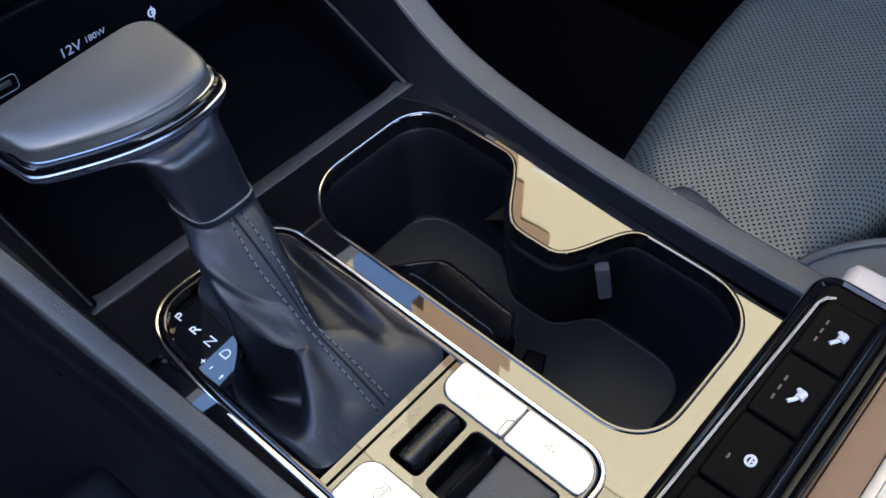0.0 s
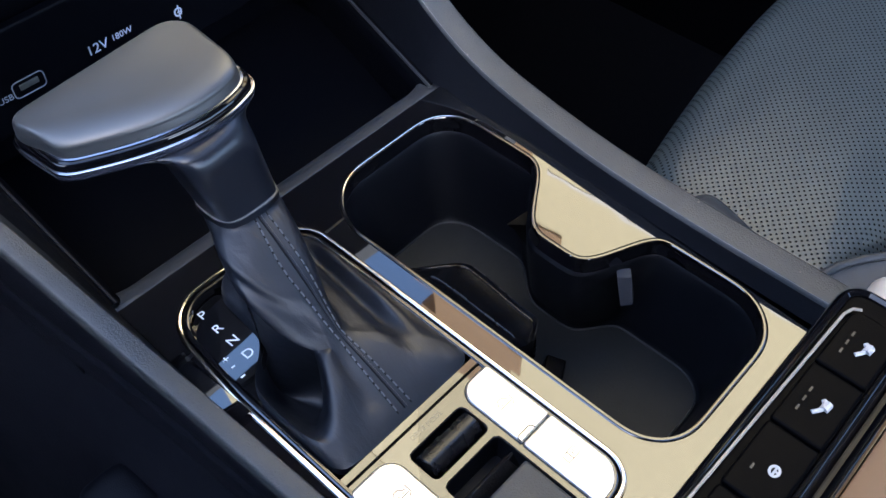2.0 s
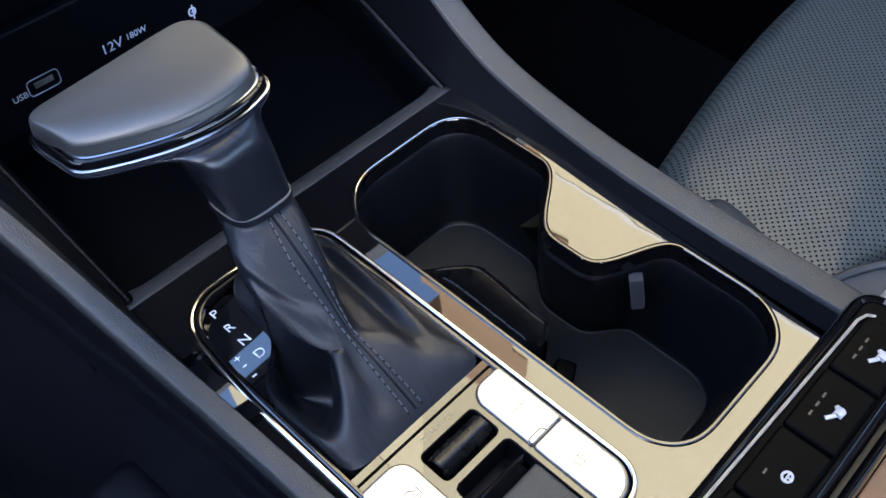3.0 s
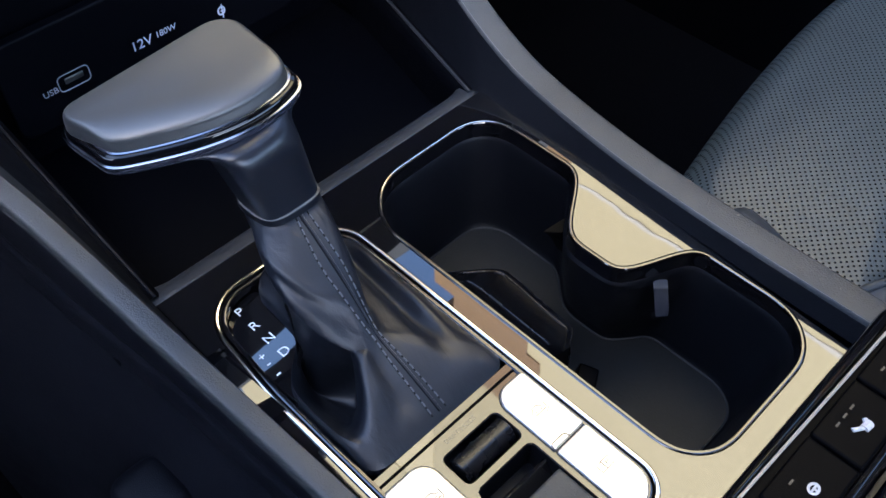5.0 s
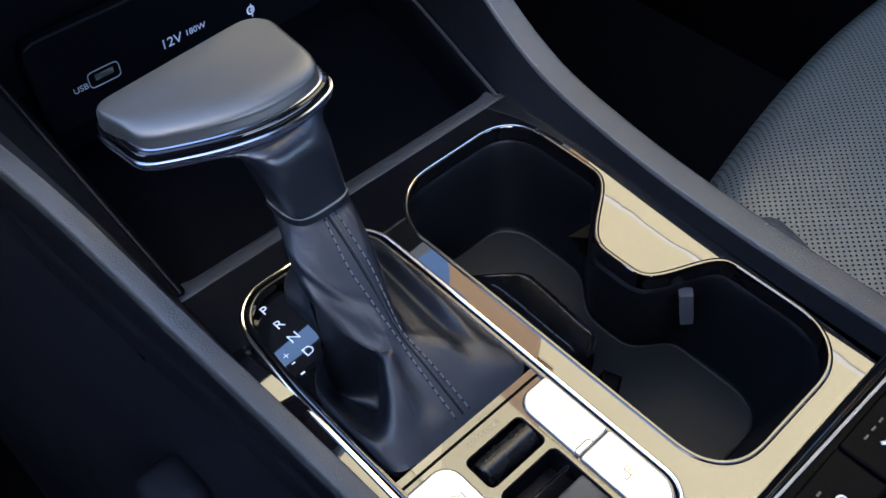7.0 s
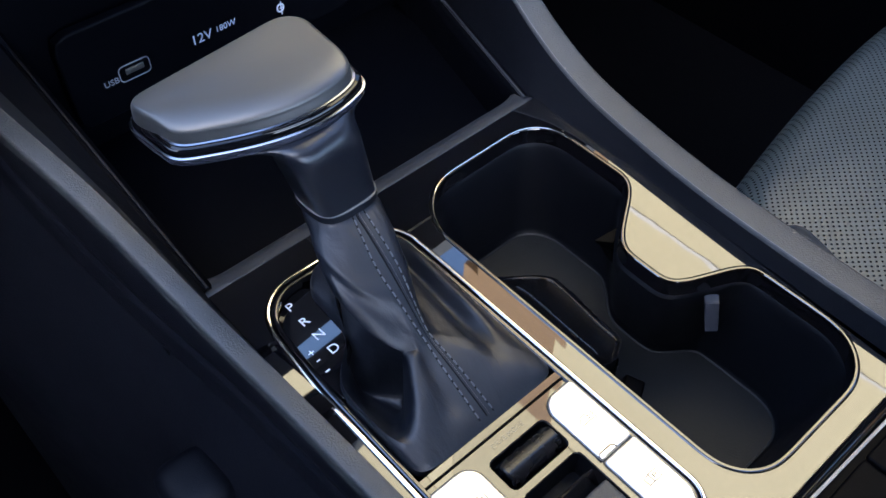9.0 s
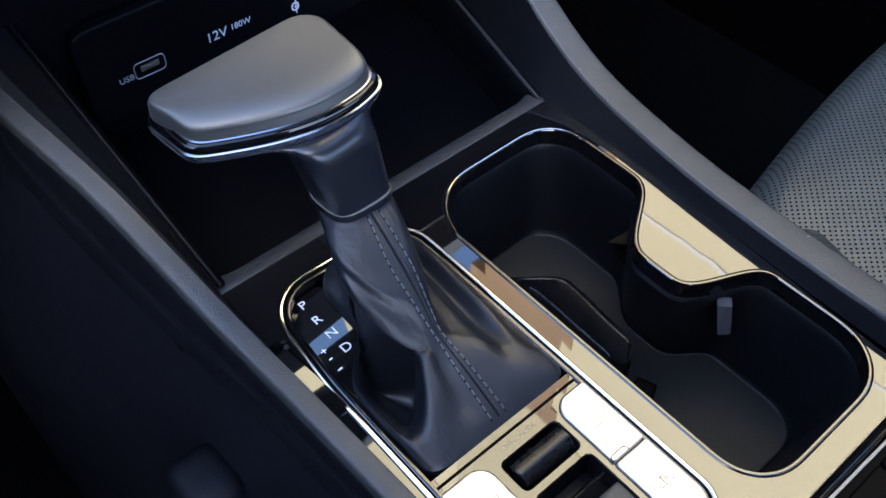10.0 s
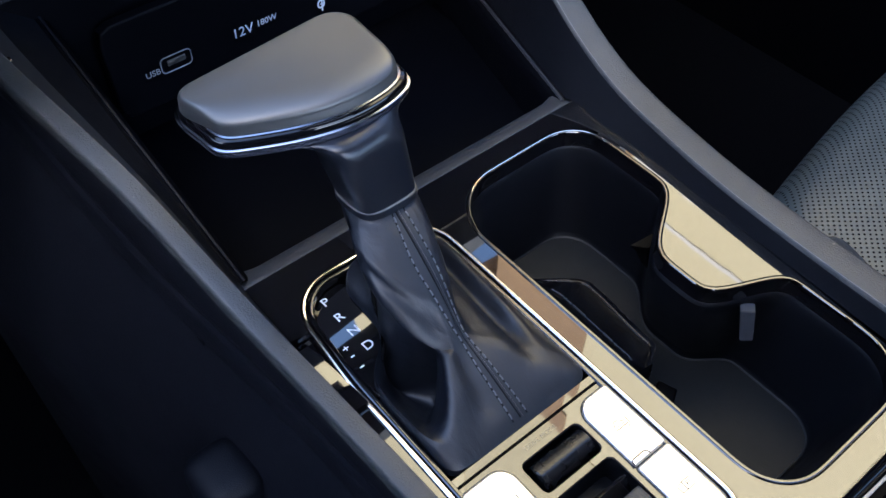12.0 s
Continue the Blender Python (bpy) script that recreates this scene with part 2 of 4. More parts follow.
def inset(pts, d):
    """A closed counter-clockwise 2D line moved inwards by d."""
    p = np.array(pts, float)
    t = np.roll(p, -1, 0) - np.roll(p, 1, 0)
    t /= np.linalg.norm(t, axis=1)[:, None] + 1e-9
    q = p + d * np.stack([-t[:, 1], t[:, 0]], 1)
    return [tuple(map(float, v)) for v in q]


def lift(pts, z):
    return [(x, y, z) for x, y in pts]


def plate(outer, holes, z0, z1):
    """A flat plate with holes, between two heights."""
    bm = bmesh.new()
    edges, loops = [], []
    for line in (outer, *holes):
        vs = [bm.verts.new((x, y, z1)) for x, y in line]
        loops.append(vs)
        edges += [bm.edges.new((vs[i], vs[(i + 1) % len(vs)])) for i in range(len(vs))]
    bmesh.ops.triangle_fill(bm, use_beauty=True, use_dissolve=False, edges=edges, normal=(0, 0, 1))
    for vs in loops:
        low = [bm.verts.new((v.co.x, v.co.y, z0)) for v in vs]
        n = len(vs)
        for i in range(n):
            bm.faces.new((vs[i], vs[(i + 1) % n], low[(i + 1) % n], low[i]))
    return bm


def pillow(line, z0, z1, edge=0.08, n=72, dome=0.0):
    """A solid over a closed 2D line, with a rounded top edge."""
    pts = spaced(line, n)
    loops = [lift(pts, z0), lift(pts, z1 - edge)]
    for k in range(1, 5):
        a = radians(90 * k / 4)
        loops.append(lift(inset(pts, edge * (1 - math.cos(a))), z1 - edge + edge * math.sin(a)))
    loops.append(lift(inset(pts, edge + 0.02), z1))
    bm = loft(loops)
    bm.verts.ensure_lookup_table()
    bm.faces.new([bm.verts[i] for i in range(len(bm.verts) - n, len(bm.verts))])
    return bm


def ring(line, width, z0, z1, edge=0.06, n=160):
    """A frame along a closed 2D line (its outer edge), with rounded top edges."""
    pts = spaced(line, n)
    prof = [(0, z0), (0, z1 - edge), (edge * 0.3, z1 - edge * 0.3), (edge, z1), (width - edge, z1), (width - edge * 0.3, z1 - edge * 0.3), (width, z1 - edge), (width, z0)]
    return loft([lift(inset(pts, d), z) for d, z in prof])


def tube(path, r, n=8, cap=True):
    """A round rod along 3D points."""
    loops = []
    pts = [Vector(p) for p in path]
    for i, p in enumerate(pts):
        d = (pts[min(i + 1, len(pts) - 1)] - pts[max(i - 1, 0)]).normalized()
        a = d.cross(Vector((0, 0, 1)) if abs(d.z) < 0.9 else Vector((1, 0, 0))).normalized()
        b = d.cross(a)
        loops.append([p + a * (r * math.cos(2 * math.pi * k / n)) + b * (r * math.sin(2 * math.pi * k / n)) for k in range(n)])
    return loft(loops, True, cap, cap)


def text_mesh(body, size, depth=0.01):
    """Letters as a mesh in centimetres, lying flat, centred."""
    cu = bpy.data.curves.new("letters", "FONT")
    cu.body, cu.size, cu.extrude, cu.align_x, cu.align_y = body, size, depth, "CENTER", "CENTER"
    ob = bpy.data.objects.new("letters", cu)
    scene.collection.objects.link(ob)
    bpy.context.view_layer.update()
    me = bpy.data.meshes.new_from_object(ob.evaluated_get(bpy.context.evaluated_depsgraph_get()))
    bm = bmesh.new()
    bm.from_mesh(me)
    bpy.data.objects.remove(ob)
    bpy.data.meshes.remove(me)
    bpy.data.curves.remove(cu)
    return bm


def moved(bm, m):
    bmesh.ops.transform(bm, matrix=m, verts=bm.verts)
    return bm


def smooth01(a, b, v):
    u = min(1.0, max(0.0, (v - a) / (b - a)))
    return u * u * (3 - 2 * u)


# ---- the place outside: unseen ground, and blocks added for reflections ----
def quad_sheet(x0, x1, y0, y1, z):
    bm = bmesh.new()
    bm.faces.new([bm.verts.new(p) for p in ((x0, y0, z), (x1, y0, z), (x1, y1, z), (x0, y1, z))])
    return bm


tagged(part("ground", quad_sheet(-120000, 120000, -120000, 120000, -78), CONCRETE), "pale concrete yard around the parked car", "ground", kind="structure")

# Unseen facade, added so the gloss trim mirrors a beige surface.
house = thing("building", "unseen sandstone-coloured block with brown stones, added for the trim's reflections", "building", at=(620, 0, -78))
part("wall", box(0, 600, -70, 577, 0, 1380, 2), FACADE, house)
part("upper_storey", box(-2, 600, -75, 632, 1380, 2900, 4), FACADE, house, "rendered upper storeys")
part("wing_wall", box(-2, 42, 632.5, 1090, 1380, 2020, 2), FACADE, house, "unseen wing wall added to widen the beige reflection")
part("wing_wall", box(-4, 42, 632.5, 1290, 2020.5, 2899, 2), FACADE, house, "unseen top wing wall added to widen the beige reflection")
# Brown stones are placed where the trim should mirror brown.
for row in range(23):
    z0, step = 60 * row, (0, 34, 12, 48)[row % 4]
    part("corner_stone", box(-2.5, 590, 400 - (66 if row == 15 else 0) + step * 0.6, 580 + step * 0.9, z0 + 0.02, z0 + 59.98, 0.1), QUOIN, house, "unseen brown stone added for the brown reflection", smooth=False)
    part("corner_stone", box(-2.5, 590, -75, -13 + step * 0.2, z0 + 0.02, z0 + 59.98, 0.1), QUOIN, house, "unseen brown stone added for the brown reflection", smooth=False)
# Thin courses added to streak the mirrored beige.
for z0 in (690, 740, 800):
    part("string_course", box(-1, 0.5, -10, 397, z0, z0 + 6, 0.4), COURSE, house, "unseen thin grey course added for reflections", smooth=False)
part("roof", box(-40, 640, -110, 1330, 2900, 2960, 6), QUOIN, house, "brown tiled flat eaves")

# Unseen sunlit block, added to give the knob top a warm sheen.
front_reflector = thing("building", "unseen sandstone-coloured block ahead, added to warm the knob's reflection", "building", at=(300, 760, -78))
part("wall", box(0, 330, 0, 300, 0, 1400, 3), FACADE, front_reflector)
part("roof", box(-20, 350, -20, 320, 1400.5, 1440, 4), QUOIN, front_reflector, "brown flat eaves")
for z0 in (420, 760, 1100):
    part("string_course", box(2, 328, -1, 0.5, z0, z0 + 8, 0.4), COURSE, front_reflector, "unseen thin grey course added for reflections", smooth=False)

# ---- the car around the console ----
tagged(part("floor", box(-76, 76, -150, 110, -46, -38, 0.5), CARPET), "black carpeted car floor", "floor", kind="structure")
# Unseen walls, added to block sun and sky around the console.
tagged(part("wall_front", box(-76, 76, 96, 100, -38.3, 69.7, 0.5), DASH), "unseen dark wall added to close the cabin front", "wall", kind="structure")
tagged(part("wall_rear", box(-76, 76, -154, -150, -38.3, 30, 0.5), DASH), "unseen dark wall added below the rear opening", "wall", kind="structure")
tagged(part("wall_passenger", box(72, 76, -149.7, 95.7, -38.3, 58, 0.5), DASH), "unseen dark wall on the passenger's side, low enough for reflections", "wall", kind="structure")
driver_wall = plate([(-149.7, -38.3), (95.7, -38.3), (95.7, 69.7), (-149.7, 69.7)], [[(-4, 30), (62, 30), (48, 66), (-4, 66)]], 0, 4)
moved(driver_wall, Matrix(((0, 0, 1, -76), (1, 0, 0, 0), (0, 1, 0, 0), (0, 0, 0, 1))))
tagged(part("wall_driver", driver_wall, DASH, smooth=False), "unseen dark wall added to block driver's side sun, with one opening", "wall", kind="structure")
# Unseen roof that blocks the sun; its openings are placed to shape reflections.
roof_line = [(-76, -154), (76, -154), (76, -42), (8.5, -42), (8.5, 23), (18.5, 24.5), (18.5, 34.6), (8.4, 35.3), (8.4, 40.8), (76, 40.8), (76, 100), (-76, 100)]
roof_hole = [(-68, -30), (-7, -30), (-7, 41), (-68, 41)]
# Added openings: sky patch on plate and trim, skylight from behind.
screen_hole = [(-4, 66), (17, 66), (17, 60), (58, 60), (58, 94), (17, 94), (17, 76), (-4, 76)]
rear_hole = [(-68, -140), (-12, -140), (-12, -80), (-68, -80)]
tagged(part("ceiling", plate(roof_line, [roof_hole, screen_hole, rear_hole], 70, 73), HEADLINER, smooth=False), "unseen dark headliner with openings placed for reflections and skylight", "ceiling", kind="structure")


# ---- centre console ----
def rail_x(y):
    """Half width between the console's rails, which spread towards the dashboard."""
    return 10.42 + 0.30 * smooth01(-16, -8, y) + 0.95 * smooth01(-9, 5, y) + 3.335 * smooth01(0.5, 18.3, y)


def rail_z(y):
    """Height of the rails, which climb towards the dashboard."""
    return 1.2 + 0.55 * smooth01(-9, 1, y) + 0.43 * max(0.0, y + 1.5) * smooth01(-3, 4, y)


console = thing("center_console", "black center console with glossy trim between the front seats", "console")

# shifter bezel and cup opening lines
BEZEL = [(x + (0.28 * smooth01(-7.5, -2.5, y) if x < -5 else 0.0), y) for x, y in spaced(rounded(-9.95, -1.08, -21.4, -0.98, (1.6, 2.2, 2.4, 1.6), 16), 240)]


def cup_pts(left=0.02, right=9.80, rear=-21.85, front=-0.75, radii=(2.9, 2.3, 3.0, 2.3), waist=3.85, n=300):
    """Outline of the twin cup holders: a long rounded box with a waist on the passenger's side."""
    out = []
    for x, y in spaced(rounded(0.15, 9.95, -21.85, -0.75, radii, 14), n):
        if x > 5:
            x -= waist * smooth01(-7.0, -10.4, y) * smooth01(-15.0, -12.9, y) * smooth01(4, 9, x)
        if y > -3.5 and x < 3:
            y -= 0.35 * (3 - x) / 3
        u, v = (x - 0.15) / 9.8, (y + 21.85) / 21.1
        out.append((left + u * (right - left), rear + v * (front - rear)))
    p = np.array(out)
    for _ in range(9):
        p = 0.5 * p + 0.25 * (np.roll(p, 1, 0) + np.roll(p, -1, 0))
    return [tuple(map(float, q)) for q in p]


CUP = cup_pts()
CUP_FLOOR = cup_pts(1.3, 8.7, -20.3, -2.2, (2.6, 2.6, 2.6, 2.2), 2.6)


def between(a, b, u, z):
    return [(p[0] + (q[0] - p[0]) * u, p[1] + (q[1] - p[1]) * u, z) for p, q in zip(a, b)]


panel_outer = [(-10.6, 0.5), (-10.6, -3.4), (-9.9, -3.4), (-9.9, -8.1), (-10.6, -8.1), (-10.6, -23.4), (9.6, -23.4), (10.3, -12), (10.75, -4), (11.0, 0.5)][::-1]
part("trim_panel", plate(panel_outer, [inset(spaced(BEZEL, 160), 0.1), inset(CUP, 0.1)], -0.6, 0.0), GLOSS, console, "piano black trim panel", smooth=False)

part("trim_side", moved(box(-10.62, -9.86, -8.05, -3.45, -0.6, 0.0), pose(0, -5.75, 0) @ pose(0, 0, 0, -8.3, 0, 0) @ pose(0, 5.75, 0)), GLOSS, console, "piano black trim beside the shifter", smooth=False)

# rails: inner face, soft top, outer flank
YS = [-34 + 1.0 * k for k in range(55)]
for sx in (-1, 1):
    name = "rail"
    top, line, flank, inner = [], [], [], []
    for y in YS:
        xi, z = sum(rail_x(y + d) + (0.36 * smooth01(-12, -3, y + d) * smooth01(8, -1, y + d) if sx > 0 else 0.0) for d in (-4, -3, -2, -1, 0, 1, 2, 3, 4)) / 9, sum(rail_z(y + d) for d in (-3, -2, -1, 0, 1, 2, 3)) / 7
        w = 1.75 if sx > 0 else 1.05
        sec = [(xi - 0.02, z - 0.25), (xi + 0.03, z - 0.06), (xi + 0.10, z), (xi + 0.16, z + 0.012), (xi + 0.5 * w, z + 0.05), (xi + 0.82 * w, z + 0.03), (xi + 0.88 * w, z + 0.005), (xi + 0.94 * w, z - 0.09), (xi + 0.97 * w, z - 0.22), (xi + w, z - 0.6)]
        top.append([(sx * a, y, b) for a, b in sec])
        yl = max(y, 0.5)
        low = 0.0 if y < 0.5 else (0.40 if sx < 0 else 0.03) * (y - 0.5)
        edge = 10.55 - 0.55 * smooth01(-4, -22, y) + 0.6 * smooth01(-2, 3, y) + 0.05 * max(0, y)
        if sx > 0 and y > 0.5:
            edge = 10.45 + 0.262 * (y - 0.5)
        if sx < 0:
            edge = min(10.62, xi) if y < 0.5 else 10.62 + 0.06 * (y - 0.5)
        inner.append([(sx * edge, y, low - 0.01), (sx * (edge * 0.35 + xi * 0.65 - 0.05), y, low * 0.4 + (z - 0.28) * 0.6), (sx * (xi - 0.03), y, z - 0.24)])
        line.append((sx * (xi + 0.10), y, z - 0.03))
        g = -0.9 + 0.055 * max(0.0, y) ** 2 if sx < 0 else z - 2.6
        g = min(g, z - 1.4)
        side = [(w - 0.02, z - 0.5), (w - 0.02, g + 0.9), (w + 0.03, g + 0.4), (w + 0.03, g + 0.1), (w - 0.03, g - 0.05), (w - 0.09, g - 0.2), (w - 0.06, g - 0.42), (w + 0.05, g - 0.6), (w + 0.13, g - 0.95), (w + 0.2, g - 1.9), (w + 0.22, g - 2.2), (w + 0.25, g - 2.4), (w + 0.42, g - 2.8), (w + 0.95, g - 4.5), (w + 2.2, g - 8.5), (w + 3.6, g - 12.5), (w + 4.2, g - 16), (w + 4.0, -40)]
        flank.append([(sx * (xi + a), y, b) for a, b in side])
    r = part("rail", loft(top, closed=False), RAIL, console, "matte grey-black soft rail")
    part("seam_line", tube(line, 0.03, 6), LINE, r)
    # Driver's side slope is split: lit upper half painted paler, lower half dark.
    if sx < 0:
        part("shoulder", loft([row[1:] for row in inner], closed=False), LIP, r, "inner slope of the rail with its lit grey put into the colour")
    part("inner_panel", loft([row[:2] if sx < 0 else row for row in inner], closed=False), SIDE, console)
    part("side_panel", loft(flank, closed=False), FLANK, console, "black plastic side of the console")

# storage tray ahead of the panel
lip = [(0.5, -0.02), (0.56, 0.03), (0.70, 0.03), (1.38, -0.13), (1.56, -0.30), (1.68, -0.8), (1.78, -3.0)]
part("tray_lip", loft([[(x, y + (y - 0.5) * 0.7 * max(0.0, (abs(x) - 9.0) / 1.9) ** 2.2, z - 0.25 * max(0.0, (abs(x) - 9.6) / 1.3) ** 2) for y, z in lip] for x in np.linspace(-10.9, 10.9, 72)], closed=False), LIP, console, "grey edge strip of the storage tray")
part("tray_floor", box(-13, 13, 1.3, 19, -3.4, -3.0, 0.1), TRAY, console, "black charging tray floor with its shade put into the colour")
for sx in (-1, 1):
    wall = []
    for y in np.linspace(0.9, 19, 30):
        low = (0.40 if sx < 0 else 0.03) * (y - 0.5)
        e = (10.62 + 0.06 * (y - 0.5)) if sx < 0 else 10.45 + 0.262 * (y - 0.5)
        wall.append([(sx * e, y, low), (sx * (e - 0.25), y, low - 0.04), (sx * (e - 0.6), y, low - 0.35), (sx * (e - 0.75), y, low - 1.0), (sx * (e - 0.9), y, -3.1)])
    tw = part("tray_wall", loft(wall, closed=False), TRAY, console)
    part("tray_edge", tube([w_[1] for w_ in wall], 0.11, 6), SIDE if sx < 0 else LIP, tw, "dull grey edge")

# chrome frame round the shifter and switches
part("bezel_frame", ring(BEZEL, 0.25, -0.3, 0.15, 0.10, 240), CHROME, console, "polished chrome frame")
part("bezel_groove", ring(inset(spaced(BEZEL, 240), 0.25), 0.06, -0.4, 0.0, 0.02, 240), MATTE, console, "dark joint inside the chrome frame")
part("bezel_inner_frame", ring(inset(spaced(BEZEL, 240), 0.31), 0.26, -0.4, 0.075, 0.06, 240), GLOSS, console, "glossy inner frame")

# cup holders
rim = [(0.10, 0.045), (0.125, -0.02), (0.135, -0.3), (0.145, -0.6), (0.155, -0.85), (0.18, -1.0)]
part("cup_rim", loft([lift(inset(CUP, d), z) for d, z in rim]), RIM, console, "piano black rolled rim of the cup holders")
part("rim_edge", loft([lift(inset(CUP, d), z) for d, z in ((-0.12, -0.01), (-0.09, 0.022), (-0.03, 0.045), (0.04, 0.052), (0.10, 0.040), (0.13, 0.0))]), GLOSS, console, "glossy rolled edge round the cup holders")
start = min(range(len(CUP)), key=lambda i: (CUP[i][0] - 9.6) ** 2 + (CUP[i][1] + 3.2) ** 2)
stop = min(range(len(CUP)), key=lambda i: (CUP[i][0] - 0.6) ** 2 + (CUP[i][1] + 3.0) ** 2)
edge = inset(CUP, 0.05)
run = [edge[(start + k) % len(CUP)] for k in range((stop - start) % len(CUP))]
part("cup_bead", tube([(x, y, 0.06) for x, y in run], 0.035, 8), CHROME, console, "thin bright edge line")
well = [lift(inset(CUP, 0.165), -0.93), lift(inset(CUP, 0.21), -1.0), lift(inset(CUP, 0.28), -1.12)] + [between(inset(CUP, 0.28), CUP_FLOOR, u ** 1.15, -1.12 - 5.4 * u) for u in (0.15, 0.3, 0.45, 0.6, 0.75, 0.9, 0.97)] + [lift(inset(CUP_FLOOR, 0.1), -6.62), lift(inset(CUP_FLOOR, 0.25), -6.7)]
part("cup_well", loft(well), WELL, console, "matte black cup holder walls")
part("mat_edge", loft([lift(inset(CUP_FLOOR, d), z) for d, z in ((0.10, -6.7), (0.12, -6.56), (0.16, -6.54), (0.20, -6.57), (0.22, -6.62))]), MAT_EDGE, console, "raised edge of the cup mat")
part("cup_floor", pillow(inset(CUP_FLOOR, 0.12), -7.1, -6.6, 0.08, 200), RUBBER, console, "dark rubber cup holder mat")
clip = loft([[(7.27, -14.40, -1.3), (7.77, -14.87, -1.3), (8.2, -14.5, -1.3), (7.7, -14.0, -1.3)],
             [(7.22, -14.60, -1.95), (7.72, -15.06, -1.95), (8.2, -14.7, -1.95), (7.7, -14.2, -1.95)],
             [(7.12, -14.97, -2.95), (7.60, -15.38, -2.95), (8.2, -15.0, -2.95), (7.7, -14.5, -2.95)]], True, True, True)
bmesh.ops.bevel(clip, geom=clip.edges[:], offset=0.035, segments=2, affect="EDGES")
part("cup_clip", clip, CLIP, console, "grey sprung cup clip")
tab = loft([[(6.35, -8.12, -1.5), (7.95, -8.38, -1.38), (7.6, -8.92, -1.45), (7.0, -8.86, -1.5)],
            [(6.9, -8.2, -2.2), (7.95, -8.38, -2.2), (7.6, -8.92, -2.2), (7.1, -8.86, -2.2)],
            [(7.6, -8.3, -3.6), (7.95, -8.38, -3.6), (7.6, -8.92, -3.6), (7.5, -8.86, -3.6)]], True, True, True)
bmesh.ops.bevel(tab, geom=tab.edges[:], offset=0.03, segments=2, affect="EDGES")
part("cup_clip", tab, MATTE, console, "small dark sprung tab in the front cup")
arm, crest, gleam = [], [], []
for k in range(49):
    y = -5.4 - 8.1 * k / 48
    x = 0.75 + 2.75 * smooth01(-5.4, -8.5, y) * (1 - 0.10 * smooth01(-8.5, -12.5, y)) - 1.0 * smooth01(-12.5, -13.5, y) ** 2
    arm.append([(0.3, y, -0.95), (0.45 + 0.1 * (x - 0.75), y, -1.02), (0.5 + 0.3 * (x - 0.75), y, -1.30), (0.6 + 0.62 * (x - 0.75), y, -1.72), (x - 0.42, y, -1.86), (x - 0.34, y, -1.80), (x - 0.10, y, -1.88), (x, y, -2.05), (x + 0.02, y, -2.6), (x + 0.02, y, -4.2), (x + 0.25, y, -6.0), (x + 0.3, y, -6.7), (0.3, y, -6.7)])
    crest.append((x - 0.38, y, -1.82))
    gleam.append((0.52 + 0.3 * (x - 0.75), y, -1.29))
retainer = part("cup_retainer", loft(arm, True, True, True), RETAINER, console, "glossy black curved cup retainer")
part("retainer_edge", tube(crest[10:-4], 0.025, 6), ROLLER, retainer, "raised edge line")
part("retainer_edge", tube([(q[7][0] - 0.02, q[7][1], q[7][2]) for q in arm[8:]] + [(arm[-1][8][0], arm[-1][8][1] - 0.02, -2.7), (arm[-1][9][0], arm[-1][9][1] - 0.02, -4.4)], 0.045, 8), ROLLER, retainer, "rounded outer edge")
# Rib along the gleam path, added to draw the long highlight.
part("retainer_rib", tube(gleam[14:-3], 0.06, 8), ROLLER, retainer, "thin rib added as the retainer's long highlight")
part("retainer_foot", moved(box(-0.62, 0.62, -0.5, 0.55, -0.8, 0.6, 0.15, 3), pose(3.25, -14.05, -5.5, 12, 0, 28)), MATTE, retainer, "small black foot block")

part("bezel_floor", pillow(inset(spaced(BEZEL, 120), 0.2), -4.1, -3.9, 0.04), MATTE, console)

# gear position plate with its letters
PLATE_TILT = pose(-8.2, -5.0, -0.06) @ pose(0, 0, 0, -7.6, -4.0, 0) @ pose(8.2, 5.0, 0.06)
plate_line = rounded(-9.32, -6.7, -8.2, -1.55, (0.3, 0.4, 1.9, 0.3))
plate_line = [(min(x, -6.70 - 0.2 * smooth01(-2, -5, y) - 2.30 * smooth01(-5.1, -7.9, y)), y) for x, y in spaced(plate_line, 200)]
pl = part("position_plate", moved(pillow(plate_line, -0.5, -0.06, 0.04), PLATE_TILT), GLOSS, console, "glossy black gear position plate")
for ch, x, y, s in (("P", -8.02, -2.13, 0.72), ("R", -8.05, -3.33, 0.72), ("N", -8.02, -4.44, 0.72), ("D", -8.02, -5.56, 0.72), ("+", -8.87, -5.04, 0.62), ("-", -8.92, -6.26, 0.9)):
    part("letter", moved(text_mesh(ch, s), PLATE_TILT @ pose(x, y, -0.05)), WHITE, pl, smooth=False)
part("letter", moved(box(-8.98, -8.80, -5.62, -5.55, -0.06, -0.045), PLATE_TILT), WHITE, pl, smooth=False)

# switch panel behind the lever
sw_line = rounded(-9.6, -1.5, -21.05, -13.28, (1.3, 0.2, 0.2, 1.3))
SW_HOLES = [rounded(-6.85, -3.6, -15.65, -14.0, (0.3,) * 4), rounded(-6.85, -3.6, -20.4, -15.95, (0.3,) * 4)]
part("switch_panel", plate(spaced(sw_line, 160), [spaced(h, 60) for h in SW_HOLES], -0.6, -0.03), GLOSS, console, "piano black switch panel", smooth=False)
part("cross_bar", box(-9.45, -1.55, -13.19, -12.80, -0.3, 0.03, 0.03, 1), GLOSS, console, "glossy bar behind the boot", smooth=False)
part("cross_joint", box(-9.5, -1.5, -13.30, -13.18, -0.3, -0.06), MATTE, console, "dark joint ahead of the switches")


